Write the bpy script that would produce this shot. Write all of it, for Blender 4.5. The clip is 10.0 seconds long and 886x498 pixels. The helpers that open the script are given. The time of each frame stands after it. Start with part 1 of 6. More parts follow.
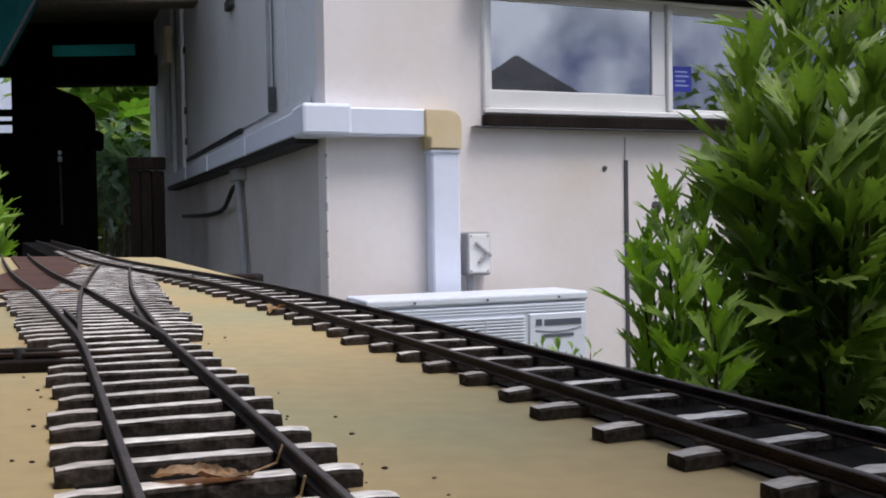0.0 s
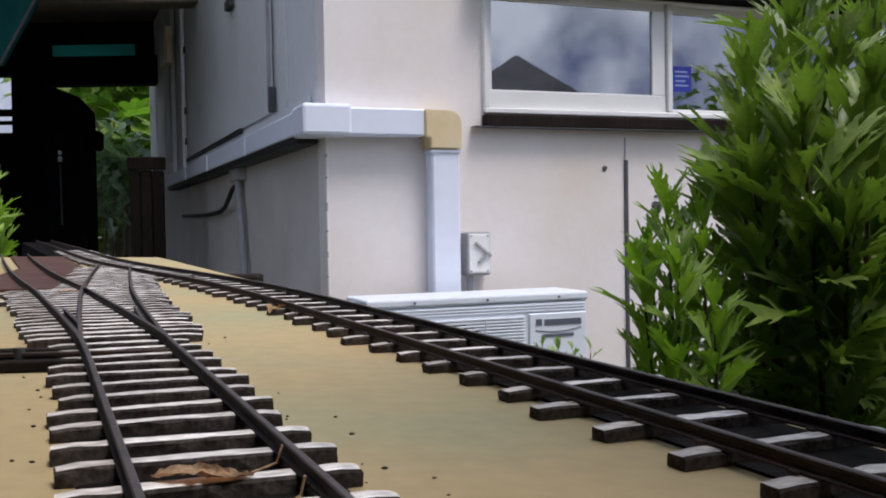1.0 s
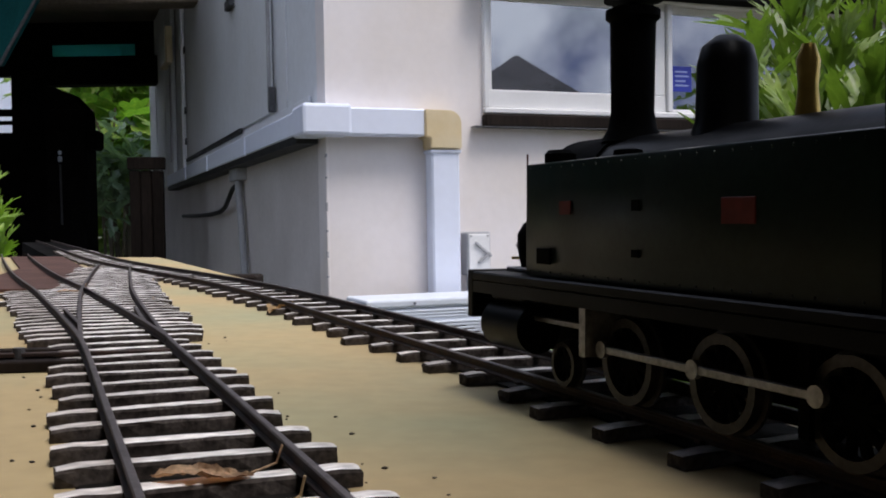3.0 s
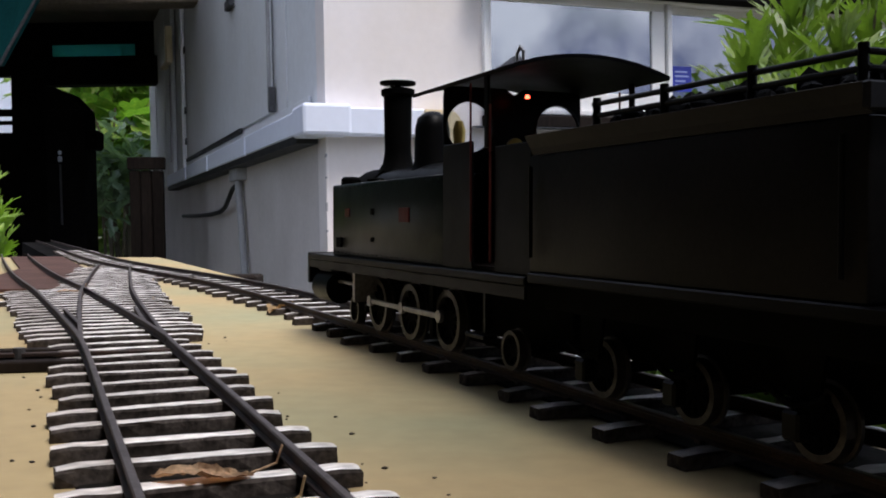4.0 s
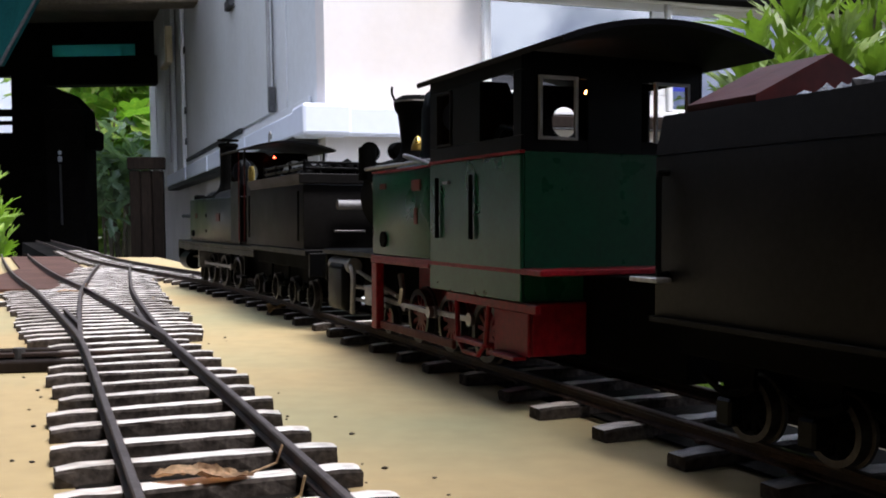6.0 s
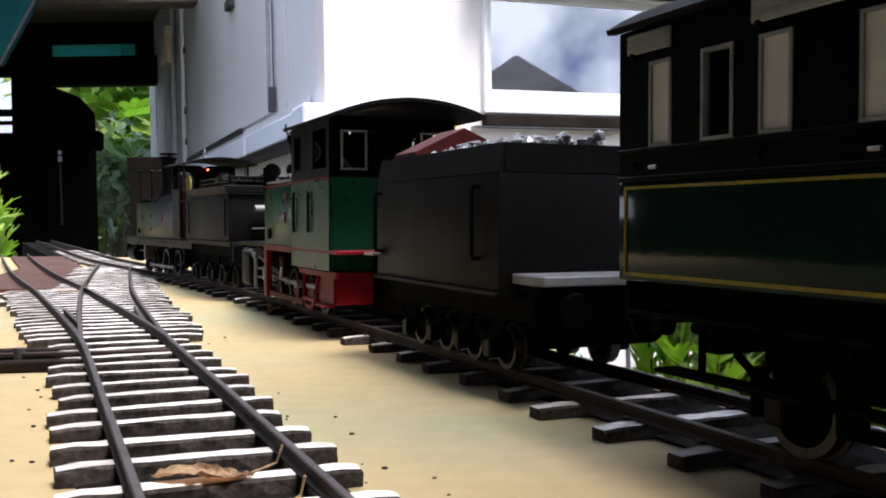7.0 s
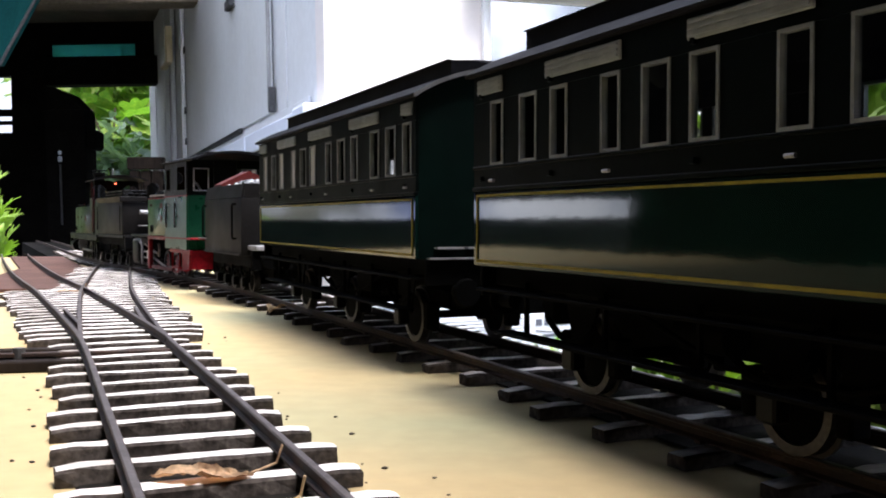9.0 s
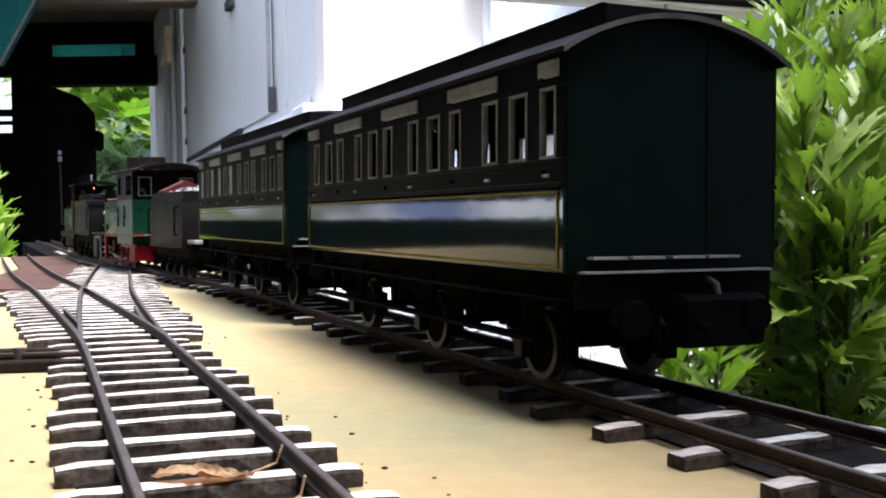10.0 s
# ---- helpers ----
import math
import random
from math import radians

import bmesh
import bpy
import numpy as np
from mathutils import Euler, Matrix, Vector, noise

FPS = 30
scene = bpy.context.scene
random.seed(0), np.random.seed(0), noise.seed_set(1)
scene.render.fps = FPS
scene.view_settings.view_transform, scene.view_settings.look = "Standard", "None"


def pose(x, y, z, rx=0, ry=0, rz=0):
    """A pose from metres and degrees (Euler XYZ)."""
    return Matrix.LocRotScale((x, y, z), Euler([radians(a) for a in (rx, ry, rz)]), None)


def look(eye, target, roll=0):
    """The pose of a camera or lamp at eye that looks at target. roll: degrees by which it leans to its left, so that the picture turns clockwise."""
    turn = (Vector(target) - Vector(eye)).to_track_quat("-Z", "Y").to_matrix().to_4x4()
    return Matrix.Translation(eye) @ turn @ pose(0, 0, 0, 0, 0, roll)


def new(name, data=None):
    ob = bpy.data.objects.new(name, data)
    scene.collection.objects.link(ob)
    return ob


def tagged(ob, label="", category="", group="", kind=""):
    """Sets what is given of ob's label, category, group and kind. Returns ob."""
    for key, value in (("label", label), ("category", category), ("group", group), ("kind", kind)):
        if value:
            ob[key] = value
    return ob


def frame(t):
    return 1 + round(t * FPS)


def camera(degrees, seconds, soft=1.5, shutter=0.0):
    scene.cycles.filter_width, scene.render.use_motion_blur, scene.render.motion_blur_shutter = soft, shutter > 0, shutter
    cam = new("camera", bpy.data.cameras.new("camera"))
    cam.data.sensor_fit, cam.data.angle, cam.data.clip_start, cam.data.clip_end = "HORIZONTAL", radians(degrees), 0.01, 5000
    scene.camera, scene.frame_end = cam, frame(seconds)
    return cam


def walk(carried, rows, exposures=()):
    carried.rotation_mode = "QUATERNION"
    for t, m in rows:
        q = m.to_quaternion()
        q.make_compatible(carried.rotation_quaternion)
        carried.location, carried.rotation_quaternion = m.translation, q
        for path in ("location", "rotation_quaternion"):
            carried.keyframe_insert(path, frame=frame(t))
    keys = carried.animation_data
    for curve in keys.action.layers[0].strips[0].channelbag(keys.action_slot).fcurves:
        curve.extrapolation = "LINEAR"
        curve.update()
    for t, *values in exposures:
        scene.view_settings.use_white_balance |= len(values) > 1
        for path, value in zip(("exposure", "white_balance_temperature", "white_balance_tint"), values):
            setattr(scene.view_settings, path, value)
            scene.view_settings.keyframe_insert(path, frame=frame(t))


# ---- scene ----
EYE = 0.95                      # lens height over the garden path
cam = camera(48.26, 10.0, soft=1.9)
CAMW = look((0, 0, EYE), (0, 1, EYE - 43 / 1750), -0.974)
walk(cam, [(0.0, CAMW), (10.0, CAMW)],
     [(0.0, 0.26), (2.3, 0.26), (2.7, 0.24), (3.8, 0.42), (4.5, 0.60), (5.5, 0.93), (6.8, 1.33), (7.5, 1.52), (9.0, 1.78), (10.0, 1.86)])
# the layout board leans a little against the house: its own frame, origin at the lens
B = CAMW @ look((0, 0, 0), (0, 1, -51 / 1750)).inverted()
H = 0.064                       # lens over rail top
BOARD_Z = -H - 0.0105           # board surface

# ---- light ----
world = bpy.data.worlds.new("sky")
scene.world = world
world.use_nodes = True
wn, wl = world.node_tree.nodes, world.node_tree.links
wn.clear()
sky = wn.new("ShaderNodeTexSky")
sky.sky_type, sky.sun_disc = "NISHITA", False
sky.sun_elevation, sky.sun_rotation = radians(66), radians(131)
sky.dust_density = 3.0
coord = wn.new("ShaderNodeTexCoord")
cloud = wn.new("ShaderNodeTexNoise")
cloud.inputs["Scale"].default_value, cloud.inputs["Detail"].default_value = 3.4, 6
ramp = wn.new("ShaderNodeValToRGB")
ramp.color_ramp.elements[0].position, ramp.color_ramp.elements[1].position = 0.43, 0.53
cmix = wn.new("ShaderNodeMix")
cmix.data_type = "RGBA"
heap = wn.new("ShaderNodeTexNoise")
heap.inputs["Scale"].default_value, heap.inputs["Detail"].default_value = 7.5, 6
tone = wn.new("ShaderNodeValToRGB")
tone.color_ramp.elements[0].position, tone.color_ramp.elements[1].position = 0.42, 0.60
tone.color_ramp.elements[0].color, tone.color_ramp.elements[1].color = (0.20, 0.24, 0.42, 1), (1.02, 1.07, 1.20, 1)
gain = wn.new("ShaderNodeVectorMath")
gain.operation = "SCALE"
gain.inputs["Scale"].default_value = 15.0
wl.new(coord.outputs["Generated"], heap.inputs["Vector"])
wl.new(heap.outputs["Fac"], tone.inputs["Fac"])
wl.new(tone.outputs["Color"], gain.inputs[0])
wl.new(gain.outputs["Vector"], cmix.inputs["B"])
bg, wo = wn.new("ShaderNodeBackground"), wn.new("ShaderNodeOutputWorld")
bg.inputs["Strength"].default_value = 0.105
wl.new(coord.outputs["Generated"], cloud.inputs["Vector"])
wl.new(cloud.outputs["Fac"], ramp.inputs["Fac"])
wl.new(ramp.outputs["Color"], cmix.inputs["Factor"])
wl.new(sky.outputs["Color"], cmix.inputs["A"])
wl.new(cmix.outputs["Result"], bg.inputs["Color"])
wl.new(bg.outputs["Background"], wo.inputs["Surface"])
sun = new("sun", bpy.data.lights.new("sun", "SUN"))
sun.data.energy, sun.data.angle, sun.data.color = 2.15, radians(20), (1.0, 0.95, 0.94)
sun.matrix_world = look((3.0, -2.6, 9.0), (0, 0, 0))


# ---- materials ----
def mat(name, colour, rough=0.6, metal=0.0, vary=0.15, scale=20.0, bump=0.1, grain=200.0, colour2=None, spec=0.5, stretch=(1, 1, 1), patch=0.5, coat=0.0, per_object=0.0):
    m = bpy.data.materials.new(name)
    m.use_nodes = True
    n, l = m.node_tree.nodes, m.node_tree.links
    p = n["Principled BSDF"]
    p.inputs["Roughness"].default_value, p.inputs["Metallic"].default_value = rough, metal
    p.inputs["Specular IOR Level"].default_value, p.inputs["Coat Weight"].default_value = spec, coat
    tc, mp = n.new("ShaderNodeTexCoord"), n.new("ShaderNodeMapping")
    mp.inputs["Scale"].default_value = stretch
    l.new(tc.outputs["Object"], mp.inputs["Vector"])
    big, fine = n.new("ShaderNodeTexNoise"), n.new("ShaderNodeTexNoise")
    big.inputs["Scale"].default_value, big.inputs["Detail"].default_value = scale, 4
    fine.inputs["Scale"].default_value, fine.inputs["Detail"].default_value = grain, 3
    l.new(mp.outputs["Vector"], big.inputs["Vector"])
    l.new(mp.outputs["Vector"], fine.inputs["Vector"])
    r = n.new("ShaderNodeValToRGB")
    r.color_ramp.elements[0].position, r.color_ramp.elements[1].position = patch - 0.15, patch + 0.15
    c2 = colour2 or tuple(c * (1 - vary) for c in colour)
    r.color_ramp.elements[0].color, r.color_ramp.elements[1].color = (*colour, 1), (*c2, 1)
    l.new(big.outputs["Fac"], r.inputs["Fac"])
    hs = n.new("ShaderNodeHueSaturation")
    mr = n.new("ShaderNodeMapRange")
    mr.inputs["From Min"].default_value, mr.inputs["From Max"].default_value = 0.3, 0.7
    mr.inputs["To Min"].default_value, mr.inputs["To Max"].default_value = 1 - vary, 1 + vary
    l.new(fine.outputs["Fac"], mr.inputs["Value"])
    val = mr.outputs["Result"]
    if per_object:
        oi, ma, mu = n.new("ShaderNodeObjectInfo"), n.new("ShaderNodeMapRange"), n.new("ShaderNodeMath")
        mu.operation = "MULTIPLY"
        ma.inputs["To Min"].default_value, ma.inputs["To Max"].default_value = 1 - per_object, 1 + per_object
        l.new(oi.outputs["Random"], ma.inputs["Value"])
        l.new(ma.outputs["Result"], mu.inputs[0])
        l.new(val, mu.inputs[1])
        val = mu.outputs["Value"]
    l.new(val, hs.inputs["Value"])
    l.new(r.outputs["Color"], hs.inputs["Color"])
    l.new(hs.outputs["Color"], p.inputs["Base Color"])
    rr = n.new("ShaderNodeMapRange")
    rr.inputs["To Min"].default_value, rr.inputs["To Max"].default_value = max(rough - 0.12, 0.03), min(rough + 0.12, 1)
    l.new(big.outputs["Fac"], rr.inputs["Value"])
    l.new(rr.outputs["Result"], p.inputs["Roughness"])
    if bump:
        b = n.new("ShaderNodeBump")
        b.inputs["Strength"].default_value, b.inputs["Distance"].default_value = bump, 0.3 / grain
        l.new(fine.outputs["Fac"], b.inputs["Height"])
        l.new(b.outputs["Normal"], p.inputs["Normal"])
    return m


def leaf_mat(name, colour, colour2):
    m = mat(name, colour, 0.45, vary=0.25, scale=25, bump=0.2, grain=120, colour2=colour2, per_object=0.35)
    n, l = m.node_tree.nodes, m.node_tree.links
    p, out = n["Principled BSDF"], n["Material Output"]
    tr, mx = n.new("ShaderNodeBsdfTranslucent"), n.new("ShaderNodeMixShader")
    tr.inputs["Color"].default_value = (colour[0] * 2.2, colour[1] * 2.2, colour[2] * 1.0, 1)
    mx.inputs["Fac"].default_value = 0.3
    l.new(p.outputs["BSDF"], mx.inputs[1])
    l.new(tr.outputs["BSDF"], mx.inputs[2])
    l.new(mx.outputs["Shader"], out.inputs["Surface"])
    return m


def teal_sheet(m):
    m.node_tree.nodes["Translucent BSDF"].inputs["Color"].default_value = (0.20, 0.62, 0.62, 1)
    m.node_tree.nodes["Mix Shader"].inputs["Fac"].default_value = 0.7
    return m


def glow_mat(name, colour, strength):
    m = bpy.data.materials.new(name)
    m.use_nodes = True
    p = m.node_tree.nodes["Principled BSDF"]
    p.inputs["Emission Color"].default_value, p.inputs["Emission Strength"].default_value = (*colour, 1), strength
    return m


def pane_mat(name, tint, mirror):
    """Clear glass with a share of plain reflection."""
    m = bpy.data.materials.new(name)
    m.use_nodes = True
    n, l = m.node_tree.nodes, m.node_tree.links
    n.remove(n["Principled BSDF"])
    t, g, x = n.new("ShaderNodeBsdfTransparent"), n.new("ShaderNodeBsdfGlossy"), n.new("ShaderNodeMixShader")
    t.inputs["Color"].default_value = (*tint, 1)
    g.inputs["Color"].default_value, g.inputs["Roughness"].default_value = (0.9, 0.93, 1.0, 1), 0.015
    x.inputs["Fac"].default_value = mirror
    l.new(t.outputs["BSDF"], x.inputs[1])
    l.new(g.outputs["BSDF"], x.inputs[2])
    l.new(x.outputs["Shader"], n["Material Output"].inputs["Surface"])
    return m


M_BOARD = mat("board paint", (0.455, 0.345, 0.172), 0.8, vary=0.05, scale=5, bump=0.05, grain=90, colour2=(0.355, 0.345, 0.20), patch=0.57)
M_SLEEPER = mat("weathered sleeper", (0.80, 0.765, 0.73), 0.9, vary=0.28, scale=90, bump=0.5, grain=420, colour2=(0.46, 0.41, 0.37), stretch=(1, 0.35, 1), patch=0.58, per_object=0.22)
# sleeper sides and ends, much darker than the tops
M_SLEEPERSIDE = mat("dark brown sleeper side", (0.072, 0.060, 0.053), 0.9, spec=0.2, vary=0.5, scale=90, bump=0.6, grain=450, colour2=(0.028, 0.022, 0.019))
# near black, stands in for shadow and dirt between the sleepers
M_GAPSHADE = mat("dark track gap shade", (0.016, 0.014, 0.012), 0.95, spec=0.08, vary=0.4, scale=40, bump=0.4, grain=400)
M_RAIL = mat("rusty rail", (0.026, 0.018, 0.015), 0.62, 0.1, spec=0.2, vary=0.3, scale=120, bump=0.3, grain=900, colour2=(0.05, 0.028, 0.020))
M_RAILTOP = mat("worn rail head", (0.10, 0.082, 0.076), 0.5, 0.4, vary=0.25, scale=80, bump=0.15, grain=700)
M_RUST = mat("rust brown mat", (0.085, 0.036, 0.024), 0.9, vary=0.3, scale=12, bump=0.4, grain=250)
M_WALL = mat("cream render", (0.79, 0.74, 0.725), 0.8, vary=0.018, scale=1.6, bump=0.05, grain=30, colour2=(0.71, 0.64, 0.57), patch=0.60)
M_WALLSIDE = mat("grey side boards", (0.74, 0.76, 0.79), 0.75, vary=0.03, scale=1.2, bump=0.04, grain=25, colour2=(0.66, 0.67, 0.68))
# side wall below the duct, with the shade there put into its colour
M_WALLLOW = mat("shaded grey lower wall", (0.62, 0.58, 0.56), 0.8, vary=0.05, scale=2.5, bump=0.08, grain=40, colour2=(0.54, 0.50, 0.48))
M_WHITE = mat("white plastic", (0.75, 0.79, 0.90), 0.6, spec=0.2, vary=0.015, scale=6, bump=0.01, grain=30)
M_CREAM = mat("yellowed plastic", (0.70, 0.59, 0.39), 0.5, vary=0.03, scale=10, bump=0.01, grain=25, colour2=(0.66, 0.52, 0.30))
M_FRAME = mat("white aluminium", (0.78, 0.77, 0.76), 0.4, vary=0.05, scale=6, bump=0.03)
M_SILL = mat("dark sill", (0.07, 0.07, 0.075), 0.7, vary=0.3, scale=9, bump=0.2, grain=90)
# near-black timber; the shade of the carport is put into this colour
M_BLACKBOX = mat("shade-black timber", (0.008, 0.0072, 0.0068), 0.85, spec=0.06, vary=0.4, scale=6, bump=0.3, grain=60)
M_LININGWOOD = mat("brown ceiling lining", (0.20, 0.16, 0.125), 0.85, vary=0.25, scale=5, bump=0.2, grain=60)
M_DARKWOOD = mat("dark timber", (0.020, 0.014, 0.011), 0.85, spec=0.12, vary=0.4, scale=8, bump=0.4, grain=90, stretch=(1, 1, 0.15))
M_TEAL = mat("teal paint", (0.005, 0.065, 0.066), 0.75, spec=0.1, vary=0.2, scale=3, bump=0.1)
M_TEALSHEET = teal_sheet(leaf_mat("teal sheet", (0.10, 0.30, 0.33), (0.08, 0.27, 0.32)))
M_AC = mat("appliance white", (0.70, 0.74, 0.80), 0.45, vary=0.03, scale=5, bump=0.01, grain=30)
M_INK = mat("printed grey", (0.10, 0.11, 0.14), 0.5, vary=0.1)
M_BLUE = mat("blue sticker", (0.015, 0.03, 0.38), 0.4, vary=0.15, scale=40)
M_STICKTEXT = mat("sticker print", (0.35, 0.42, 0.75), 0.5, vary=0.1)
M_GLASS = pane_mat("window glass", (0.25, 0.27, 0.3), 0.21)
M_ROOM = mat("room wall", (0.16, 0.15, 0.15), 0.9)
M_SOIL = mat("garden soil", (0.09, 0.07, 0.05), 0.95, vary=0.35, scale=1.5, bump=0.6, grain=30, colour2=(0.06, 0.08, 0.03))
M_ROOFTILE = mat("grey roof sheet", (0.09, 0.09, 0.10), 0.7, vary=0.2, scale=2, bump=0.1, grain=12)
M_HOUSE2 = mat("neighbour wall", (0.45, 0.42, 0.40), 0.8, vary=0.1, scale=1)
M_BLACK = mat("satin black paint", (0.0024, 0.0024, 0.0028), 0.38, spec=0.08, vary=0.25, scale=70, bump=0.06, grain=500)
M_MATTBLACK = mat("sooty black", (0.002, 0.002, 0.002), 0.75, spec=0.03, vary=0.4, scale=50, bump=0.15, grain=600)
M_TENDER = mat("dusty grey black paint", (0.0075, 0.0069, 0.0072), 0.5, spec=0.1, vary=0.3, scale=40, bump=0.08, grain=500)
M_TANKDARK = mat("dark green paint", (0.007, 0.014, 0.011), 0.32, spec=0.2, vary=0.3, scale=50, bump=0.05, grain=400)
M_GREEN = mat("loco green paint", (0.004, 0.058, 0.028), 0.30, spec=0.35, vary=0.2, scale=50, bump=0.05, grain=400)
M_RED = mat("red frame paint", (0.19, 0.005, 0.011), 0.42, spec=0.2, vary=0.25, scale=60, bump=0.08, grain=400)
M_DULLRED = mat("faded red plate", (0.085, 0.010, 0.009), 0.55, spec=0.2, vary=0.2, scale=60)
M_STEEL = mat("oily steel", (0.32, 0.31, 0.31), 0.36, 0.85, vary=0.25, scale=80, bump=0.1, grain=500)
M_WHEEL = mat("steel tyre", (0.060, 0.055, 0.053), 0.45, 0.7, vary=0.25, scale=90, bump=0.1, grain=500)
M_GREYMETAL = mat("grey painted metal", (0.25, 0.25, 0.27), 0.5, vary=0.15, scale=70)
M_BRASS = mat("brass", (0.55, 0.38, 0.10), 0.3, 0.9, vary=0.15, scale=60, bump=0.02)
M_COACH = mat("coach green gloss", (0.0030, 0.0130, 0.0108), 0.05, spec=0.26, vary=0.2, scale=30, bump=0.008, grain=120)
# the coach green again, darkened to put shade on the end walls
M_COACHEND = mat("shaded coach end green", (0.0011, 0.0050, 0.0040), 0.5, spec=0.04, vary=0.25, scale=30, bump=0.03, grain=120)
M_COACHDARK = mat("coach dark upper", (0.0014, 0.0028, 0.0026), 0.4, spec=0.03, vary=0.25, scale=50, bump=0.04, grain=300)
for link in list(M_COACH.node_tree.nodes["Principled BSDF"].inputs["Roughness"].links):
    M_COACH.node_tree.links.remove(link)
M_YELLOW = mat("yellow lining", (0.22, 0.175, 0.018), 0.55, spec=0.2, vary=0.2, scale=90, bump=0.05)
M_VENT = mat("grey ventilator paint", (0.20, 0.22, 0.235), 0.55, vary=0.15, scale=80)
M_WINFRAME = mat("pale window frame", (0.17, 0.185, 0.20), 0.5, vary=0.2, scale=90)
M_BLIND = mat("white blind", (0.42, 0.43, 0.44), 0.8, vary=0.08, scale=80)
M_ROOF = mat("roof grey black", (0.005, 0.005, 0.007), 0.68, spec=0.06, vary=0.3, scale=40, bump=0.1, grain=400)
M_COACHGLASS = pane_mat("coach glazing", (0.88, 0.90, 0.90), 0.03)
M_CLEAR = pane_mat("spectacle glass", (0.85, 0.87, 0.9), 0.06)
M_COAL = mat("shiny coal", (0.035, 0.035, 0.04), 0.2, vary=0.4, scale=120, bump=0.3, grain=300, colour2=(0.30, 0.30, 0.31), patch=0.52)
M_LEAF = leaf_mat("daisy leaf green", (0.125, 0.24, 0.03), (0.25, 0.37, 0.06))
M_LEAFDARK = leaf_mat("shrub leaf green", (0.088, 0.158, 0.030), (0.21, 0.285, 0.062))
M_FARGREEN = leaf_mat("garden foliage", (0.10, 0.23, 0.035), (0.32, 0.37, 0.07))
M_FARBLUE = leaf_mat("blue green foliage", (0.15, 0.24, 0.19), (0.26, 0.35, 0.30))
M_STEM = mat("green brown stem", (0.07, 0.055, 0.03), 0.8, vary=0.3, scale=60, bump=0.3)
M_DRY = mat("dry leaf", (0.62, 0.42, 0.25), 0.75, vary=0.3, scale=160, bump=0.4, grain=500, colour2=(0.20, 0.10, 0.05), patch=0.58)
M_DRYPALE = mat("pale dry leaf", (0.55, 0.38, 0.20), 0.75, vary=0.2, scale=80, bump=0.3)
M_RUBBER = mat("black cable", (0.015, 0.015, 0.016), 0.6)
M_CONC = mat("grey conduit", (0.38, 0.38, 0.39), 0.7, vary=0.15, scale=12)
M_LAMPGLOW = glow_mat("cab lamp glow", (1.0, 0.30, 0.08), 14.0)
M_REDGLOW = glow_mat("red cab lamp glow", (1.0, 0.08, 0.04), 6.0)


# ---- mesh helpers ----
def part(name, bm, material, parent=None, label="", m=None, smooth=False):
    me = bpy.data.meshes.new(name)
    bm.to_mesh(me)
    bm.free()
    for mm in (material if isinstance(material, (list, tuple)) else [material]):
        me.materials.append(mm)
    if smooth:
        for f in me.polygons:
            f.use_smooth = True
        me.set_sharp_from_angle(angle=radians(38))
    ob = new(name, me)
    if parent:
        ob.parent = parent
    if m is not None:
        ob.matrix_basis = m
    if label:
        tagged(ob, label)
    return ob


def shared(name, me, parent, m):
    ob = new(name, me)
    ob.parent = parent
    ob.matrix_basis = m
    return ob


def box(x0, x1, y0, y1, z0, z1, bevel=0.0, bm=None, seg=1):
    own = bmesh.new()
    bmesh.ops.create_cube(own, size=1)
    for v in own.verts:
        v.co = Vector(((x0 + x1) / 2 + v.co.x * (x1 - x0), (y0 + y1) / 2 + v.co.y * (y1 - y0), (z0 + z1) / 2 + v.co.z * (z1 - z0)))
    if bevel:
        bmesh.ops.bevel(own, geom=own.edges[:], offset=bevel, segments=seg, affect="EDGES", profile=0.5)
    return merged(bm, own)


def merged(bm, own):
    if bm is None:
        return own
    me = bpy.data.meshes.new("tmp")
    own.to_mesh(me)
    own.free()
    bm.from_mesh(me)
    bpy.data.meshes.remove(me)
    return bm


def rod(p0, p1, r0, r1=None, seg=12, bm=None):
    own = bmesh.new()
    p0, p1 = Vector(p0), Vector(p1)
    r1 = r0 if r1 is None else r1
    bmesh.ops.create_cone(own, cap_ends=True, segments=seg, radius1=r0, radius2=r1, depth=(p1 - p0).length)
    q = (p1 - p0).to_track_quat("Z", "Y").to_matrix().to_4x4()
    bmesh.ops.transform(own, verts=own.verts[:], matrix=Matrix.Translation((p0 + p1) / 2) @ q)
    return merged(bm, own)


def pipe(points, r, seg=8, bm=None, taper=1.0):
    """A bent tube through the points."""
    own = bmesh.new()
    pts = [Vector(p) for p in points]
    rings = []
    for i, p in enumerate(pts):
        t = (pts[min(i + 1, len(pts) - 1)] - pts[max(i - 1, 0)]).normalized()
        a = t.orthogonal().normalized() if i == 0 else (rings[-1][1] - t * rings[-1][1].dot(t)).normalized()
        b = t.cross(a)
        rad = r * (1 + (taper - 1) * i / max(len(pts) - 1, 1))
        rings.append(([own.verts.new(p + (a * math.cos(k * math.tau / seg) + b * math.sin(k * math.tau / seg)) * rad) for k in range(seg)], a))
    for (u, _), (v, _) in zip(rings, rings[1:]):
        for k in range(seg):
            own.faces.new((u[k], u[(k + 1) % seg], v[(k + 1) % seg], v[k]))
    own.faces.new(rings[0][0][::-1])
    own.faces.new(rings[-1][0])
    return merged(bm, own)


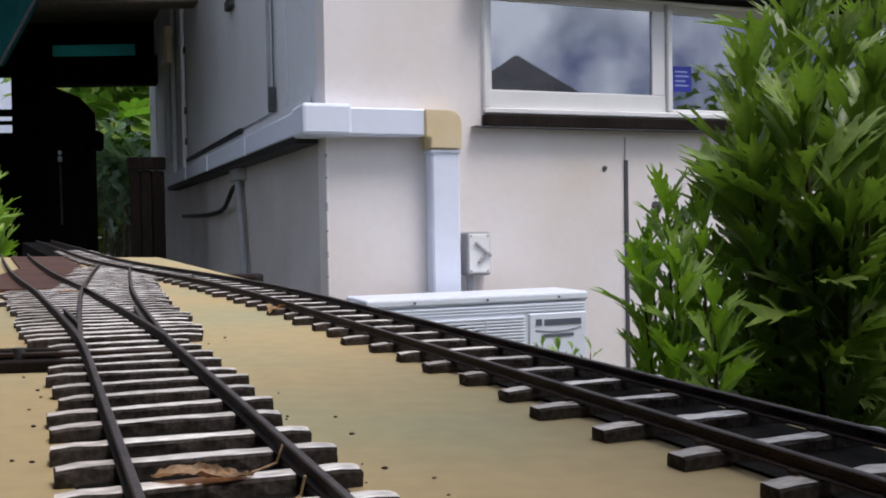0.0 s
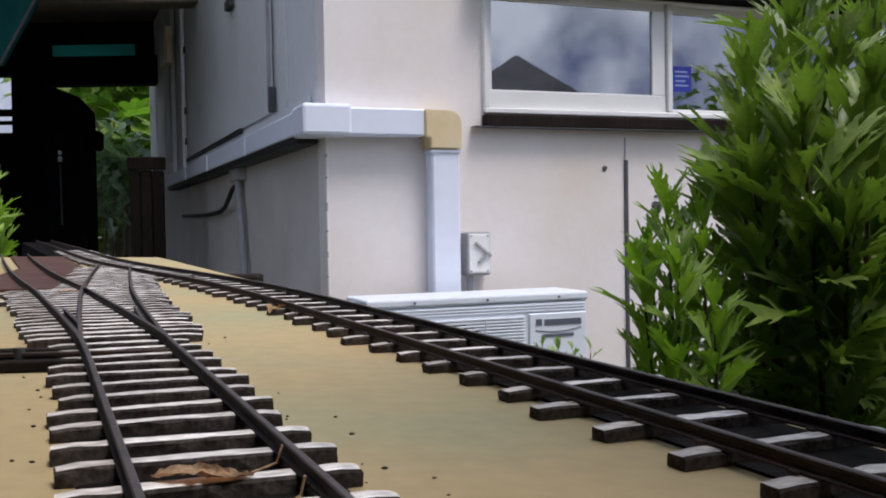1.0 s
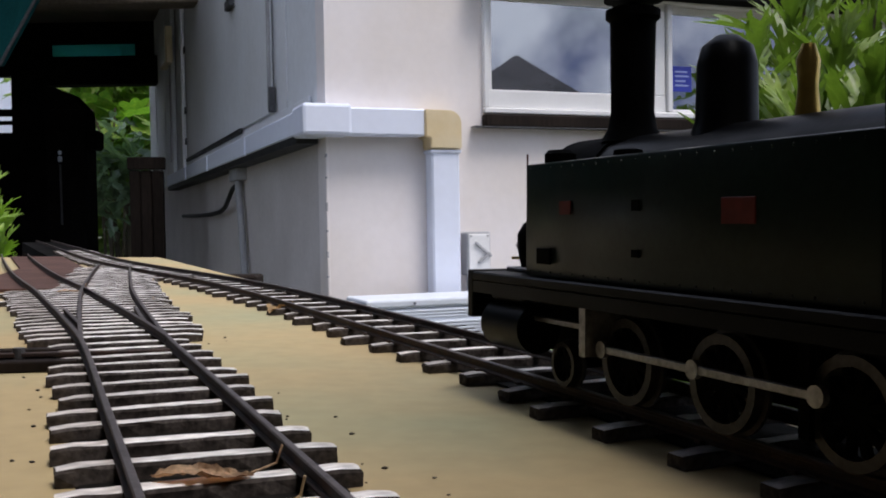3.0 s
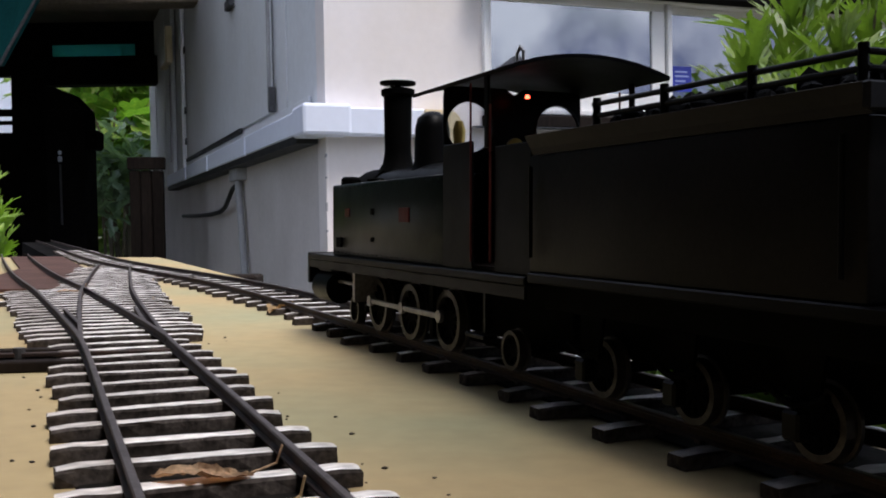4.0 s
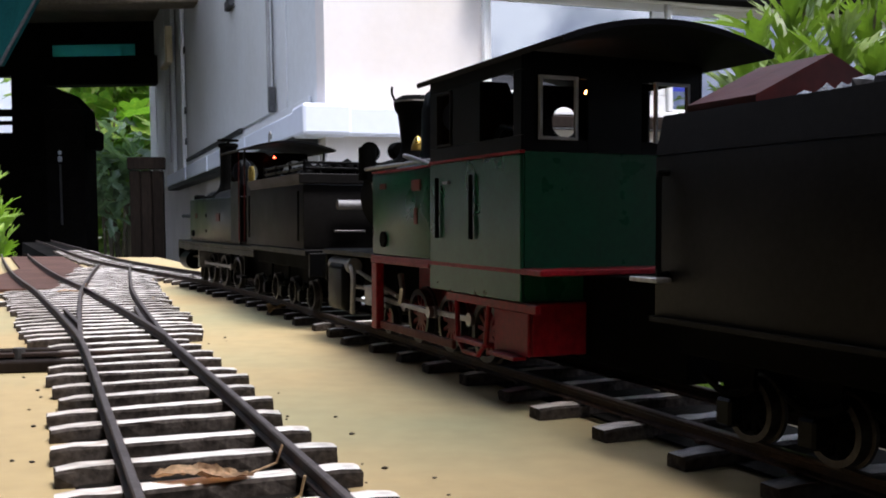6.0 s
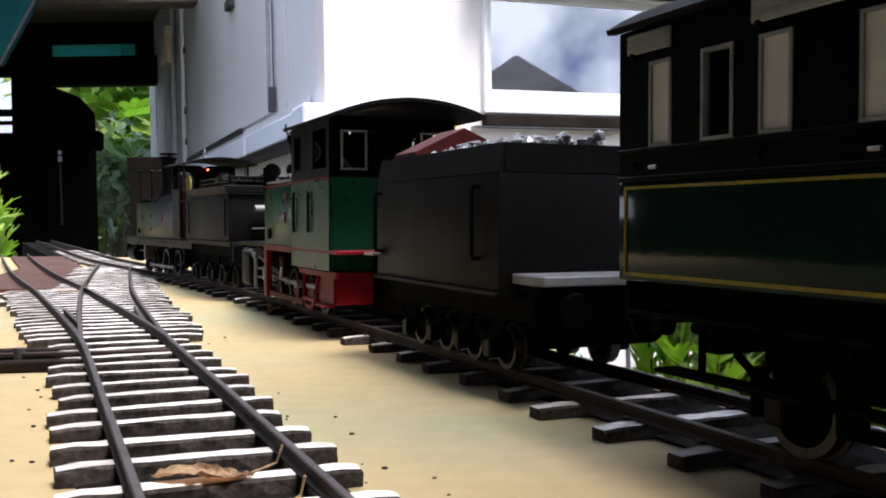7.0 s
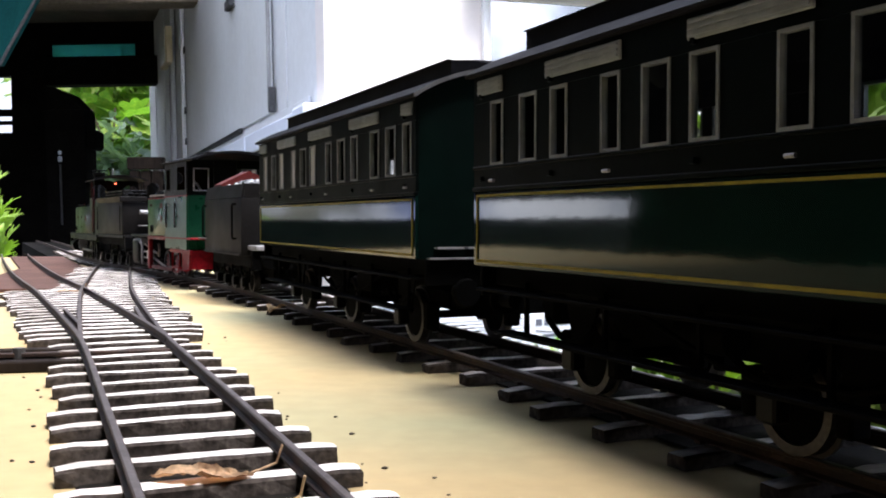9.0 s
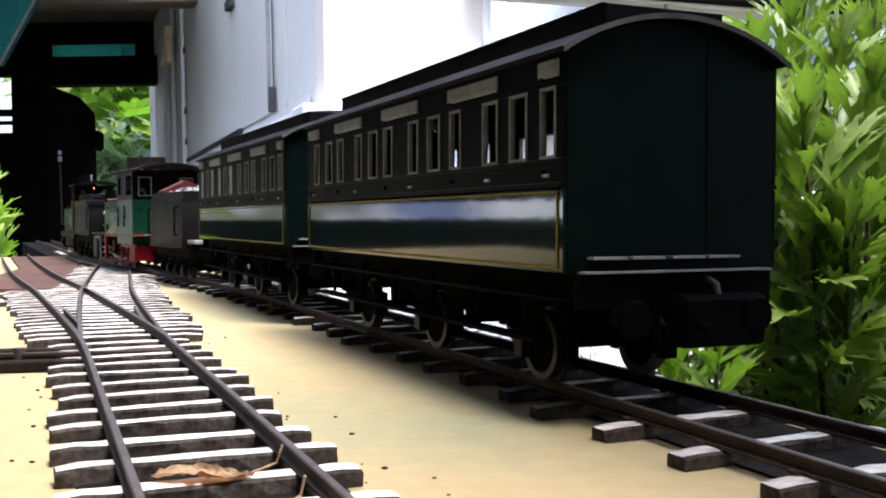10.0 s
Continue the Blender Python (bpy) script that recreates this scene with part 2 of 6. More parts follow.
def lathe(profile, at=(0, 0, 0), seg=24, bm=None, axis="Z"):
    """Turns (radius, height) pairs round an axis."""
    own = bmesh.new()
    rings = [[own.verts.new((max(r, 1e-5) * math.cos(k * math.tau / seg), max(r, 1e-5) * math.sin(k * math.tau / seg), h)) for k in range(seg)] for r, h in profile]
    for u, v in zip(rings, rings[1:]):
        for k in range(seg):
            own.faces.new((u[k], u[(k + 1) % seg], v[(k + 1) % seg], v[k]))
    own.faces.new(rings[0][::-1])
    own.faces.new(rings[-1])
    m = {"Z": Matrix(), "X": Matrix.Rotation(radians(90), 4, "Y"), "Y": Matrix.Rotation(radians(-90), 4, "X")}[axis]
    bmesh.ops.transform(own, verts=own.verts[:], matrix=Matrix.Translation(at) @ m)
    return merged(bm, own)


def prism(profile, x0, x1, bm=None):
    """Extrudes a closed (y, z) outline along x."""
    own = bmesh.new()
    a = [own.verts.new((x0, y, z)) for y, z in profile]
    b = [own.verts.new((x1, y, z)) for y, z in profile]
    n = len(profile)
    for k in range(n):
        own.faces.new((a[k], a[(k + 1) % n], b[(k + 1) % n], b[k]))
    own.faces.new(a[::-1])
    own.faces.new(b)
    bmesh.ops.recalc_face_normals(own, faces=own.faces[:])
    return merged(bm, own)


def slab(outline, z0, z1, bm=None):
    own = bmesh.new()
    a = [own.verts.new((x, y, z0)) for x, y in outline]
    b = [own.verts.new((x, y, z1)) for x, y in outline]
    n = len(outline)
    for k in range(n):
        own.faces.new((a[k], a[(k + 1) % n], b[(k + 1) % n], b[k]))
    own.faces.new(a[::-1])
    own.faces.new(b)
    bmesh.ops.recalc_face_normals(own, faces=own.faces[:])
    return merged(bm, own)


def spectacle_plate(x0, x1, y0, y1, z0, z1, holes, r):
    """A cab plate across the vehicle with round windows at the given y, z."""
    own = bmesh.new()
    cells = sorted(holes)
    cuts = [y0] + [(a[0] + b[0]) / 2 for a, b in zip(cells, cells[1:])] + [y1]
    for (cy, cz), ya, yb in zip(cells, cuts, cuts[1:]):
        outer, inner = [], []
        for k in range(32):
            a = k * math.tau / 32
            c, s = math.cos(a), math.sin(a)
            t = min((yb - cy) / c if c > 1e-6 else ((ya - cy) / c if c < -1e-6 else 9), (z1 - cz) / s if s > 1e-6 else ((z0 - cz) / s if s < -1e-6 else 9))
            outer.append((cy + c * t, cz + s * t))
            inner.append((cy + c * r, cz + s * r))
        layers = [[own.verts.new((x, y, z)) for y, z in ring] for x in (x0, x1) for ring in (outer, inner)]
        for k in range(32):
            j = (k + 1) % 32
            own.faces.new((layers[0][k], layers[0][j], layers[1][j], layers[1][k]))
            own.faces.new((layers[3][k], layers[3][j], layers[2][j], layers[2][k]))
            own.faces.new((layers[1][k], layers[1][j], layers[3][j], layers[3][k]))
            own.faces.new((layers[2][k], layers[2][j], layers[0][j], layers[0][k]))
    bmesh.ops.recalc_face_normals(own, faces=own.faces[:])
    return own


def empty(name, m, label, category, group=""):
    e = new(name)
    e.empty_display_size = 0.02
    e.matrix_basis = m
    return tagged(e, label, category, group)


# ---- the ways of the tracks, in the board's frame ----
def main_turn(s):
    return radians(np.interp(s, [-5, 0.62, 1.05, 1.25, 1.75, 6], [23.5, 23.5, 30.5, 30.5, 25, 25]))


MAIN = {}


def main_way():
    """Stations of the running line every 5 mm from s = 0, ahead and back."""
    step = 0.005
    p = Vector((0.131, 0.25))
    MAIN[0] = p.copy()
    for k in range(0, 720):
        a = main_turn((k + 0.5) * step)
        p = p + Vector((-math.sin(a), math.cos(a))) * step
        MAIN[k + 1] = p.copy()
    p = Vector((0.131, 0.25))
    for k in range(0, -760, -1):
        a = main_turn((k - 0.5) * step)
        p = p - Vector((-math.sin(a), math.cos(a))) * step
        MAIN[k - 1] = p.copy()


main_way()


def on_main(s):
    k = math.floor(s / 0.005)
    f = s / 0.005 - k
    return MAIN[k] * (1 - f) + MAIN[k + 1] * f


def smooth_way(points, step=0.01):
    """A dense smooth line through a few plan points (Catmull-Rom)."""
    pts = [Vector(p) for p in points]
    pts = [pts[0] * 2 - pts[1]] + pts + [pts[-1] * 2 - pts[-2]]
    out = []
    for a, b, c, d in zip(pts, pts[1:], pts[2:], pts[3:]):
        n = max(2, int((c - b).length / step))
        for i in range(n):
            t = i / n
            out.append(0.5 * (2 * b + (c - a) * t + (2 * a - 5 * b + 4 * c - d) * t * t + (3 * b - a - 3 * c + d) * t ** 3))
    return out + [pts[-2]]


RAIL_PROFILE = [(-0.0019, 0), (0.0019, 0), (0.0019, 0.0006), (0.0006, 0.0014), (0.0006, 0.0033), (0.0013, 0.0037), (0.0013, 0.0046), (0.0009, 0.005),
                (-0.0009, 0.005), (-0.0013, 0.0046), (-0.0013, 0.0037), (-0.0006, 0.0033), (-0.0006, 0.0014), (-0.0019, 0.0006)]


def rail(way, side, parent, name="rail"):
    """One rail swept along a way, side metres to its left."""
    bm = bmesh.new()
    rings = []
    for i, p in enumerate(way):
        t = (way[min(i + 1, len(way) - 1)] - way[max(i - 1, 0)]).normalized()
        left = Vector((-t.y, t.x))
        rings.append([bm.verts.new((*(p + left * (side + u)), -H - 0.005 + w)) for u, w in RAIL_PROFILE])
    n = len(RAIL_PROFILE)
    for a, b in zip(rings, rings[1:]):
        for k in range(n):
            f = bm.faces.new((a[k], a[(k + 1) % n], b[(k + 1) % n], b[k]))
            f.material_index = 1 if k in (6, 7, 8) else 0
    bm.faces.new(rings[0][::-1])
    bm.faces.new(rings[-1])
    return part(name, bm, [M_RAIL, M_RAILTOP], parent)


def sleeper_mesh(length, width=0.0088, rough=0.0005):
    """A hand-cut wooden sleeper, ragged along its edges and a little bowed."""
    bm = bmesh.new()
    hw, rings, n = width / 2, [], 13
    bow, skew = random.uniform(-0.0004, 0.0003), random.uniform(-0.0006, 0.0006)
    for i in range(n + 1):
        t = i / n * 2 - 1
        end = 0.0006 if i in (0, n) else 0.0
        j = lambda s=1.0: random.uniform(-1, 1) * rough * s
        side = hw - end * 0.6
        top = 0.0053 - end + bow * t * t + skew * t * 0.5
        ring = [(-side + j(0.6), 0.0), (-side + j(), top - 0.0011), (-side + 0.0009 + j(), top - 0.0002 + j(0.4)), (j(0.3), top + j(0.3)),
                (side - 0.0009 + j(), top - 0.0002 + j(0.4)), (side + j(), top - 0.0011), (side + j(0.6), 0.0)]
        y = t * length / 2 + (j(0.6) if 0 < i < n else 0.0)
        rings.append([bm.verts.new((x, y + (j(0.8) if i in (0, n) else 0.0), z)) for x, z in ring])
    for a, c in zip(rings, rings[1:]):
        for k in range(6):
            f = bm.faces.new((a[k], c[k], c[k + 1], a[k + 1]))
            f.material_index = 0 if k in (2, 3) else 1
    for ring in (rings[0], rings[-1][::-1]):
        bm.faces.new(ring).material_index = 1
    bmesh.ops.recalc_face_normals(bm, faces=bm.faces[:])
    me = bpy.data.meshes.new("sleeper")
    bm.to_mesh(me)
    bm.free()
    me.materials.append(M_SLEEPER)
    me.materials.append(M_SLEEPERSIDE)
    return me


def lay_sleepers(way, gap, length, parent, skip=lambda p: False, run=0.0, aside=0.0):
    shapes = [sleeper_mesh(length * f) for f in (0.96, 1.0, 1.03, 0.99, 1.05, 0.98, 1.01, 0.94)]
    for a, b in zip(way, way[1:]):
        run += (b - a).length
        if run < gap:
            continue
        run -= gap
        if skip(b):
            continue
        t = (b - a).normalized()
        ang = math.degrees(math.atan2(t.y, t.x)) + random.gauss(0, 1.2)
        off = Vector((-t.y, t.x)) * (random.gauss(0, 0.0012) - aside)
        shared("sleeper", random.choice(shapes), parent, pose(b.x + off.x, b.y + off.y, -H - 0.0103, 0, 0, ang))


def chairs(way, gap, parent, skip=lambda p: False):
    """The small rail fastenings on the sleepers, joined along one track."""
    bm = bmesh.new()
    run = 0.0
    for a, b in zip(way, way[1:]):
        run += (b - a).length
        if run < gap:
            continue
        run -= gap
        if skip(b):
            continue
        t = (b - a).normalized()
        left = Vector((-t.y, t.x))
        for side in (-0.0225, 0.0225):
            for u in (-0.0034, 0.0034):
                p = b + left * (side + u)
                own = box(-0.0016, 0.0016, -0.001, 0.001, 0, 0.0011, 0.0002)
                bmesh.ops.transform(own, verts=own.verts[:], matrix=pose(p.x, p.y, -H - 0.005, 0, 0, math.degrees(math.atan2(t.y, t.x))))
                merged(bm, own)
    return tagged(part("rail_fastening", bm, M_RAIL, parent), kind="stuff")


# ---- ground, board and its legs ----
gb = bmesh.new()
gs = 400.0
cells = [-gs, -40, -12, -6, -3, 0, 3, 6, 9, 12, 18, 40, gs]
grid = [[gb.verts.new((x, y, 0.0)) for x in cells] for y in cells]
for r0, r1 in zip(grid, grid[1:]):
    for i in range(len(cells) - 1):
        gb.faces.new((r0[i], r0[i + 1], r1[i + 1], r1[i]))
tagged(part("ground", gb, M_SOIL), "dark garden soil with scattered green growth", "ground", kind="structure")

# unseen walls and slabs added beside, behind and over the camera to block light
WL = pose(-0.85, -0.38, 0, 0, 0, 24.6)
tagged(part("shade_wall_left", box(-0.1, 0.0, -3.0, 1.95, 0, 3.4), M_BLACKBOX, m=WL), "unseen dark wall added to block light from the left", "wall", kind="structure")
tagged(part("shade_wall_behind", box(0.003, 4.0, -3.0, -2.9, 0, 3.4), M_BLACKBOX, m=WL), "unseen dark wall added to block light from behind", "wall", kind="structure")
shade_slabs = box(0.003, 2.4, -2.89, -0.62, 1.72, 1.84)
box(0.003, 0.98, -0.62, 1.05, 1.72, 1.84, bm=shade_slabs)
box(1.21, 2.6, -2.89, 0.13, 1.55, 1.67, bm=shade_slabs)
tagged(part("shade_ceiling", shade_slabs, M_BLACKBOX, m=WL), "unseen dark slabs added overhead to block the sky", "ceiling", kind="structure")

EDGE = Vector((0.177, 0.27))
DIRN = Vector((-math.sin(radians(23.5)), math.cos(radians(23.5))))
outline = [tuple(EDGE - DIRN * 3.4), tuple(EDGE + DIRN * 1.72), (-0.57, 1.98), (-1.87, 1.98), (0.30, -2.86)]
board = part("layout_board", slab(outline, BOARD_Z - 0.018, BOARD_Z), M_BOARD, None, m=B)
tagged(board, "raised railway baseboard painted mottled khaki yellow and green", "baseboard", kind="structure")
strip = []
for k in range(385, 700, 15):
    q, t = MAIN[k], (MAIN[k + 1] - MAIN[k]).normalized()
    strip.append((q, Vector((-t.y, t.x))))
tb = slab([tuple(q + n * 0.06) for q, n in strip] + [tuple(q - n * 0.06) for q, n in strip[::-1]], BOARD_Z - 0.03, BOARD_Z)
tagged(part("trestle_deck", tb, M_BLACKBOX, None, m=B), "dark narrow timber trestle carrying the running track", "trestle", kind="structure")
for lx, ly in ((-0.35, 1.7), (-1.6, 1.8), (-0.75, -0.35), (0.7, -1.7), (-1.42, 3.45), (-0.4, 0.2)):
    p = B @ Vector((lx, ly, BOARD_Z - 0.019))
    tagged(part("board_leg", box(p.x - 0.035, p.x + 0.035, p.y - 0.035, p.y + 0.035, 0, p.z, 0.004), M_DARKWOOD),
           "dark timber leg standing under the railway board", "post", group="board legs", kind="structure")

# ---- running line ----
track = empty("running_track", B, "curving model railway track with rusty rails on grey wooden sleepers", "railway track")
way_main = [on_main(k * 0.02) for k in range(-165, 166)]
rail(way_main, 0.0225, track)
rail(way_main, -0.0225, track)
near_main = [on_main(0.026 - 0.32 + k * 0.004) for k in range(0, 640)]
lay_sleepers(near_main, 0.04, 0.0815, track, run=0.0001, aside=0.0037)
chairs(near_main[:300], 0.04, track)
# dark sheet added for the shaded gap between the running rails
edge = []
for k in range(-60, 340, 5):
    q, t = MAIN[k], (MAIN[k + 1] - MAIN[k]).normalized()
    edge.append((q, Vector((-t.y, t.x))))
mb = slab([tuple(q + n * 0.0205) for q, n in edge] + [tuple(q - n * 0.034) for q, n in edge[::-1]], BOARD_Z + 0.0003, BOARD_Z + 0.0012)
tagged(part("main_gap_shade", mb, M_GAPSHADE, m=B), "added dark sheet for the shaded gap between the running rails", "underlay", kind="structure")
lay_sleepers([on_main(k * 0.004) for k in range(-820, -73)], 0.04, 0.0815, track, aside=0.0037)

# ---- the second track with its turnout ----
track2 = empty("branch_track", B, "model railway turnout with rusty rails on closely spaced grey sleepers", "railway track")
STEM = [(0.28, -0.56), (0.1646, -0.28), (0.047, 0.0), (-0.047, 0.23), (-0.096, 0.35), (-0.172, 0.535)]
WAY_L = smooth_way(STEM + [(-0.232, 0.665), (-0.297, 0.80), (-0.365, 0.94), (-0.447, 1.10), (-0.55, 1.31), (-0.70, 1.63), (-0.81, 1.87)], 0.004)
WAY_R = smooth_way(STEM + [(-0.223, 0.67), (-0.265, 0.785), (-0.32, 0.94), (-0.373, 1.104), (-0.434, 1.295), (-0.488, 1.47)], 0.004)
k_l = next(i for i, p in enumerate(WAY_L) if p.y > 0.54)
k_r = next(i for i, p in enumerate(WAY_R) if p.y > 0.54)
rail(WAY_L, 0.0225, track2)
rail(WAY_R, -0.0225, track2)
rail(WAY_L[k_l:], -0.0225, track2, "switch_rail")
rail(WAY_R[k_r:], 0.0225, track2, "switch_rail")
lay_sleepers(WAY_L[:k_l + 6], 0.0295, 0.081, track2, run=0.0275)
lay_sleepers(WAY_L[k_l + 6:], 0.024, 0.098, track2, lambda p: p.y > 1.0)
lay_sleepers(WAY_R[k_r + 6:], 0.024, 0.104, track2)

# check rails beside the frog
rail(WAY_R[k_r + 22:k_r + 50], -0.0165, track2, "check_rail")
rail(WAY_L[k_l + 22:k_l + 50], 0.0165, track2, "check_rail")

# dark sheet added under the branch sleepers for shadow and dirt between them
gap_bm = bmesh.new()
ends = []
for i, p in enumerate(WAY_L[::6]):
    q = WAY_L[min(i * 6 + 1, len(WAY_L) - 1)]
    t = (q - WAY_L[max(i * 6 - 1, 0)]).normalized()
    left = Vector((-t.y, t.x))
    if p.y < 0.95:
        ends.append([gap_bm.verts.new((*(p + left * s), BOARD_Z + z)) for s, z in ((-0.035, 0.0), (-0.034, 0.0008), (0.034, 0.0008), (0.035, 0.0))])
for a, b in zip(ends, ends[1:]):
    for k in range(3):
        gap_bm.faces.new((a[k], b[k], b[k + 1], a[k + 1]))
bmesh.ops.recalc_face_normals(gap_bm, faces=gap_bm.faces[:])
tagged(part("branch_gap_shade", gap_bm, M_GAPSHADE, m=B), "added dark sheet for shadow and dirt between the branch sleepers", "underlay", kind="structure")
mat_bm = slab([(-0.40, 1.02), (-0.335, 1.04), (-0.74, 1.92), (-0.84, 1.92), (-0.62, 1.45), (-0.50, 1.0)], BOARD_Z + 0.0005, BOARD_Z + 0.004)
tagged(part("track_mat", mat_bm, M_RUST, m=B), "rust-brown felt strip lying under the branch rails", "mat")


def turnout_motor():
    e = empty("turnout_motor", B @ pose(-0.245, 0.50, BOARD_Z, 0, 0, 12), "blackened point motor with rods beside the turnout", "point motor")
    part("base_plate", box(-0.07, 0.045, -0.016, 0.016, 0.0003, 0.0035, 0.0006), M_MATTBLACK, e)
    part("housing", box(-0.045, -0.005, -0.011, 0.011, 0.0035, 0.0125, 0.0015), M_BLACK, e)
    part("throw_bar", box(-0.005, 0.11, -0.0025, 0.0025, 0.004, 0.0065, 0.0005), M_RAIL, e)
    part("long_tie", box(-0.075, 0.06, 0.019, 0.029, 0.0003, 0.0055, 0.0006), M_DARKWOOD, e)
    part("long_tie", box(-0.075, 0.06, -0.029, -0.019, 0.0003, 0.0055, 0.0006), M_DARKWOOD, e)
    for x in (-0.06, -0.026, 0.01):
        part("coil", rod((x, -0.008, 0.0095), (x, 0.008, 0.0095), 0.0042), M_DARKWOOD, e, smooth=True)
    part("bolt", rod((0.028, 0, 0.0035), (0.028, 0, 0.009), 0.003), M_STEEL, e)


turnout_motor()

# ---- house: u along the front wall, v along the side wall, from its corner ----
HS = pose(-0.406, 3.5, EYE, 0, 0, 21.3)
G = -EYE                        # the ground in the house's frame
WU0, WU1, WZ0, WZ1 = 0.617, 2.75, 0.410, 0.897


def house_wall():
    fw = box(0.0, WU0, 0.0, 0.12, G, 2.3)
    box(WU0, WU1, 0.0, 0.12, G, WZ0, bm=fw)
    box(WU0, WU1, 0.0, 0.12, WZ1, 2.3, bm=fw)
    box(WU1, 6.0, 0.0, 0.12, G, 2.3, bm=fw)
    tagged(part("wall_front", fw, M_WALL, m=HS), "cream painted sheet wall with faint stains and joints", "wall", kind="structure")
    sw = box(0.003, 0.123, 0.123, 6.9, 0.37, 2.3)
    tagged(part("wall_side_base", box(0.0, 0.12, 0.123, 6.9, G, 0.368), M_WALLLOW, m=HS), "warm grey lower side wall, darkened for the shade below the duct", "wall", kind="structure")
    ob = tagged(part("wall_side", sw, M_WALLSIDE, m=HS), "pale grey sheet-clad side wall of the house", "wall", kind="structure")
    # upright sheet joints of the side wall, cover strips
    for v in (0.62, 1.22, 1.85, 2.5, 3.2, 4.65, 5.4, 6.2):
        part("cover_strip", box(-0.003, 0.0025, v - 0.012, v + 0.012, 0.45, 2.29, 0.001), M_WALLSIDE, ob)
    tagged(part("wall_back", box(0.13, 6.0, 6.8, 6.9, G, 2.3), M_WALLSIDE, m=HS), "plain rear wall of the house", "wall", kind="structure")
    tagged(part("wall_end", box(5.9, 6.0, 0.13, 6.79, G, 2.3), M_WALL, m=HS), "plain end wall of the house", "wall", kind="structure")
    tagged(part("house_roof", box(-0.02, 6.1, -0.02, 7.0, 2.303, 2.42), M_ROOFTILE, m=HS), "flat grey sheet roof of the house", "roof", kind="structure")
    tagged(part("house_floor", box(0.13, 5.89, 0.13, 6.79, G + 0.35, G + 0.45), M_ROOM, m=HS), "dark inner floor behind the window", "floor", kind="structure")
    tagged(part("wall_inner", box(0.13, 5.89, 2.6, 2.7, G + 0.455, 2.3), M_ROOM, m=HS), "dark inner wall behind the window", "wall", kind="structure")
    for zc, hh in ((0.245, 0.012), (0.17, 0.006), (0.055, 0.03), (-0.02, 0.009), (-0.11, 0.022), (-0.18, 0.005), (-0.30, 0.016)):
        tagged(part("corner_chip", box(-0.0052, 0.0005, -0.0050, 0.002 + random.uniform(0, 0.003), zc, zc + hh), M_CONC, m=HS), "small chip in the corner paint", "chip", kind="structure")
    # corner bead and the sheet joint beside the air conditioner
    tagged(part("corner_bead", box(-0.004, 0.006, -0.004, 0.008, G, 0.325, 0.002), M_WALL, m=HS), "chipped cream corner bead", "trim", kind="structure")
    jb = box(1.213, 1.229, -0.008, -0.0005, G, 0.245, 0.001)
    tagged(part("wall_joint_strip", jb, M_SILL, m=HS), "dark upright strip over a wall sheet joint", "trim", kind="structure")
    tagged(part("wall_joint", box(1.216, 1.221, -0.0035, -0.0005, 0.247, 0.335), M_CONC, m=HS), "thin cracked joint between wall sheets", "trim", kind="structure")
    for u, z, r in ((1.126, 0.208, 0.010), (1.36, 0.10, 0.006), (1.40, 0.11, 0.005), (1.45, 0.115, 0.005), (1.37, 0.06, 0.025), (1.42, 0.065, 0.02)):
        bm = lathe([(r, 0), (r * 0.9, 0.003), (0.0, 0.004)], (u, -0.0005, z), 9, axis="Y")
        for v in bm.verts:
            v.co.x += random.uniform(-1, 1) * r * 0.4
            v.co.z += random.uniform(-1, 1) * r * 0.5
            v.co.y = -v.co.y - 0.001
        tagged(part("wall_chip", bm, M_SILL, m=HS), "small dark chip in the wall paint", "chip", kind="structure")


house_wall()


def ring_frame(u0, u1, z0, z1, wide, y0, y1, bevel=0.004):
    bm = box(u0, u1, y0, y1, z0, z0 + wide, bevel)
    box(u0, u1, y0, y1, z1 - wide, z1, bevel, bm)
    box(u0, u0 + wide, y0, y1, z0 + wide, z1 - wide, bevel, bm)
    box(u1 - wide, u1, y0, y1, z0 + wide, z1 - wide, bevel, bm)
    return bm


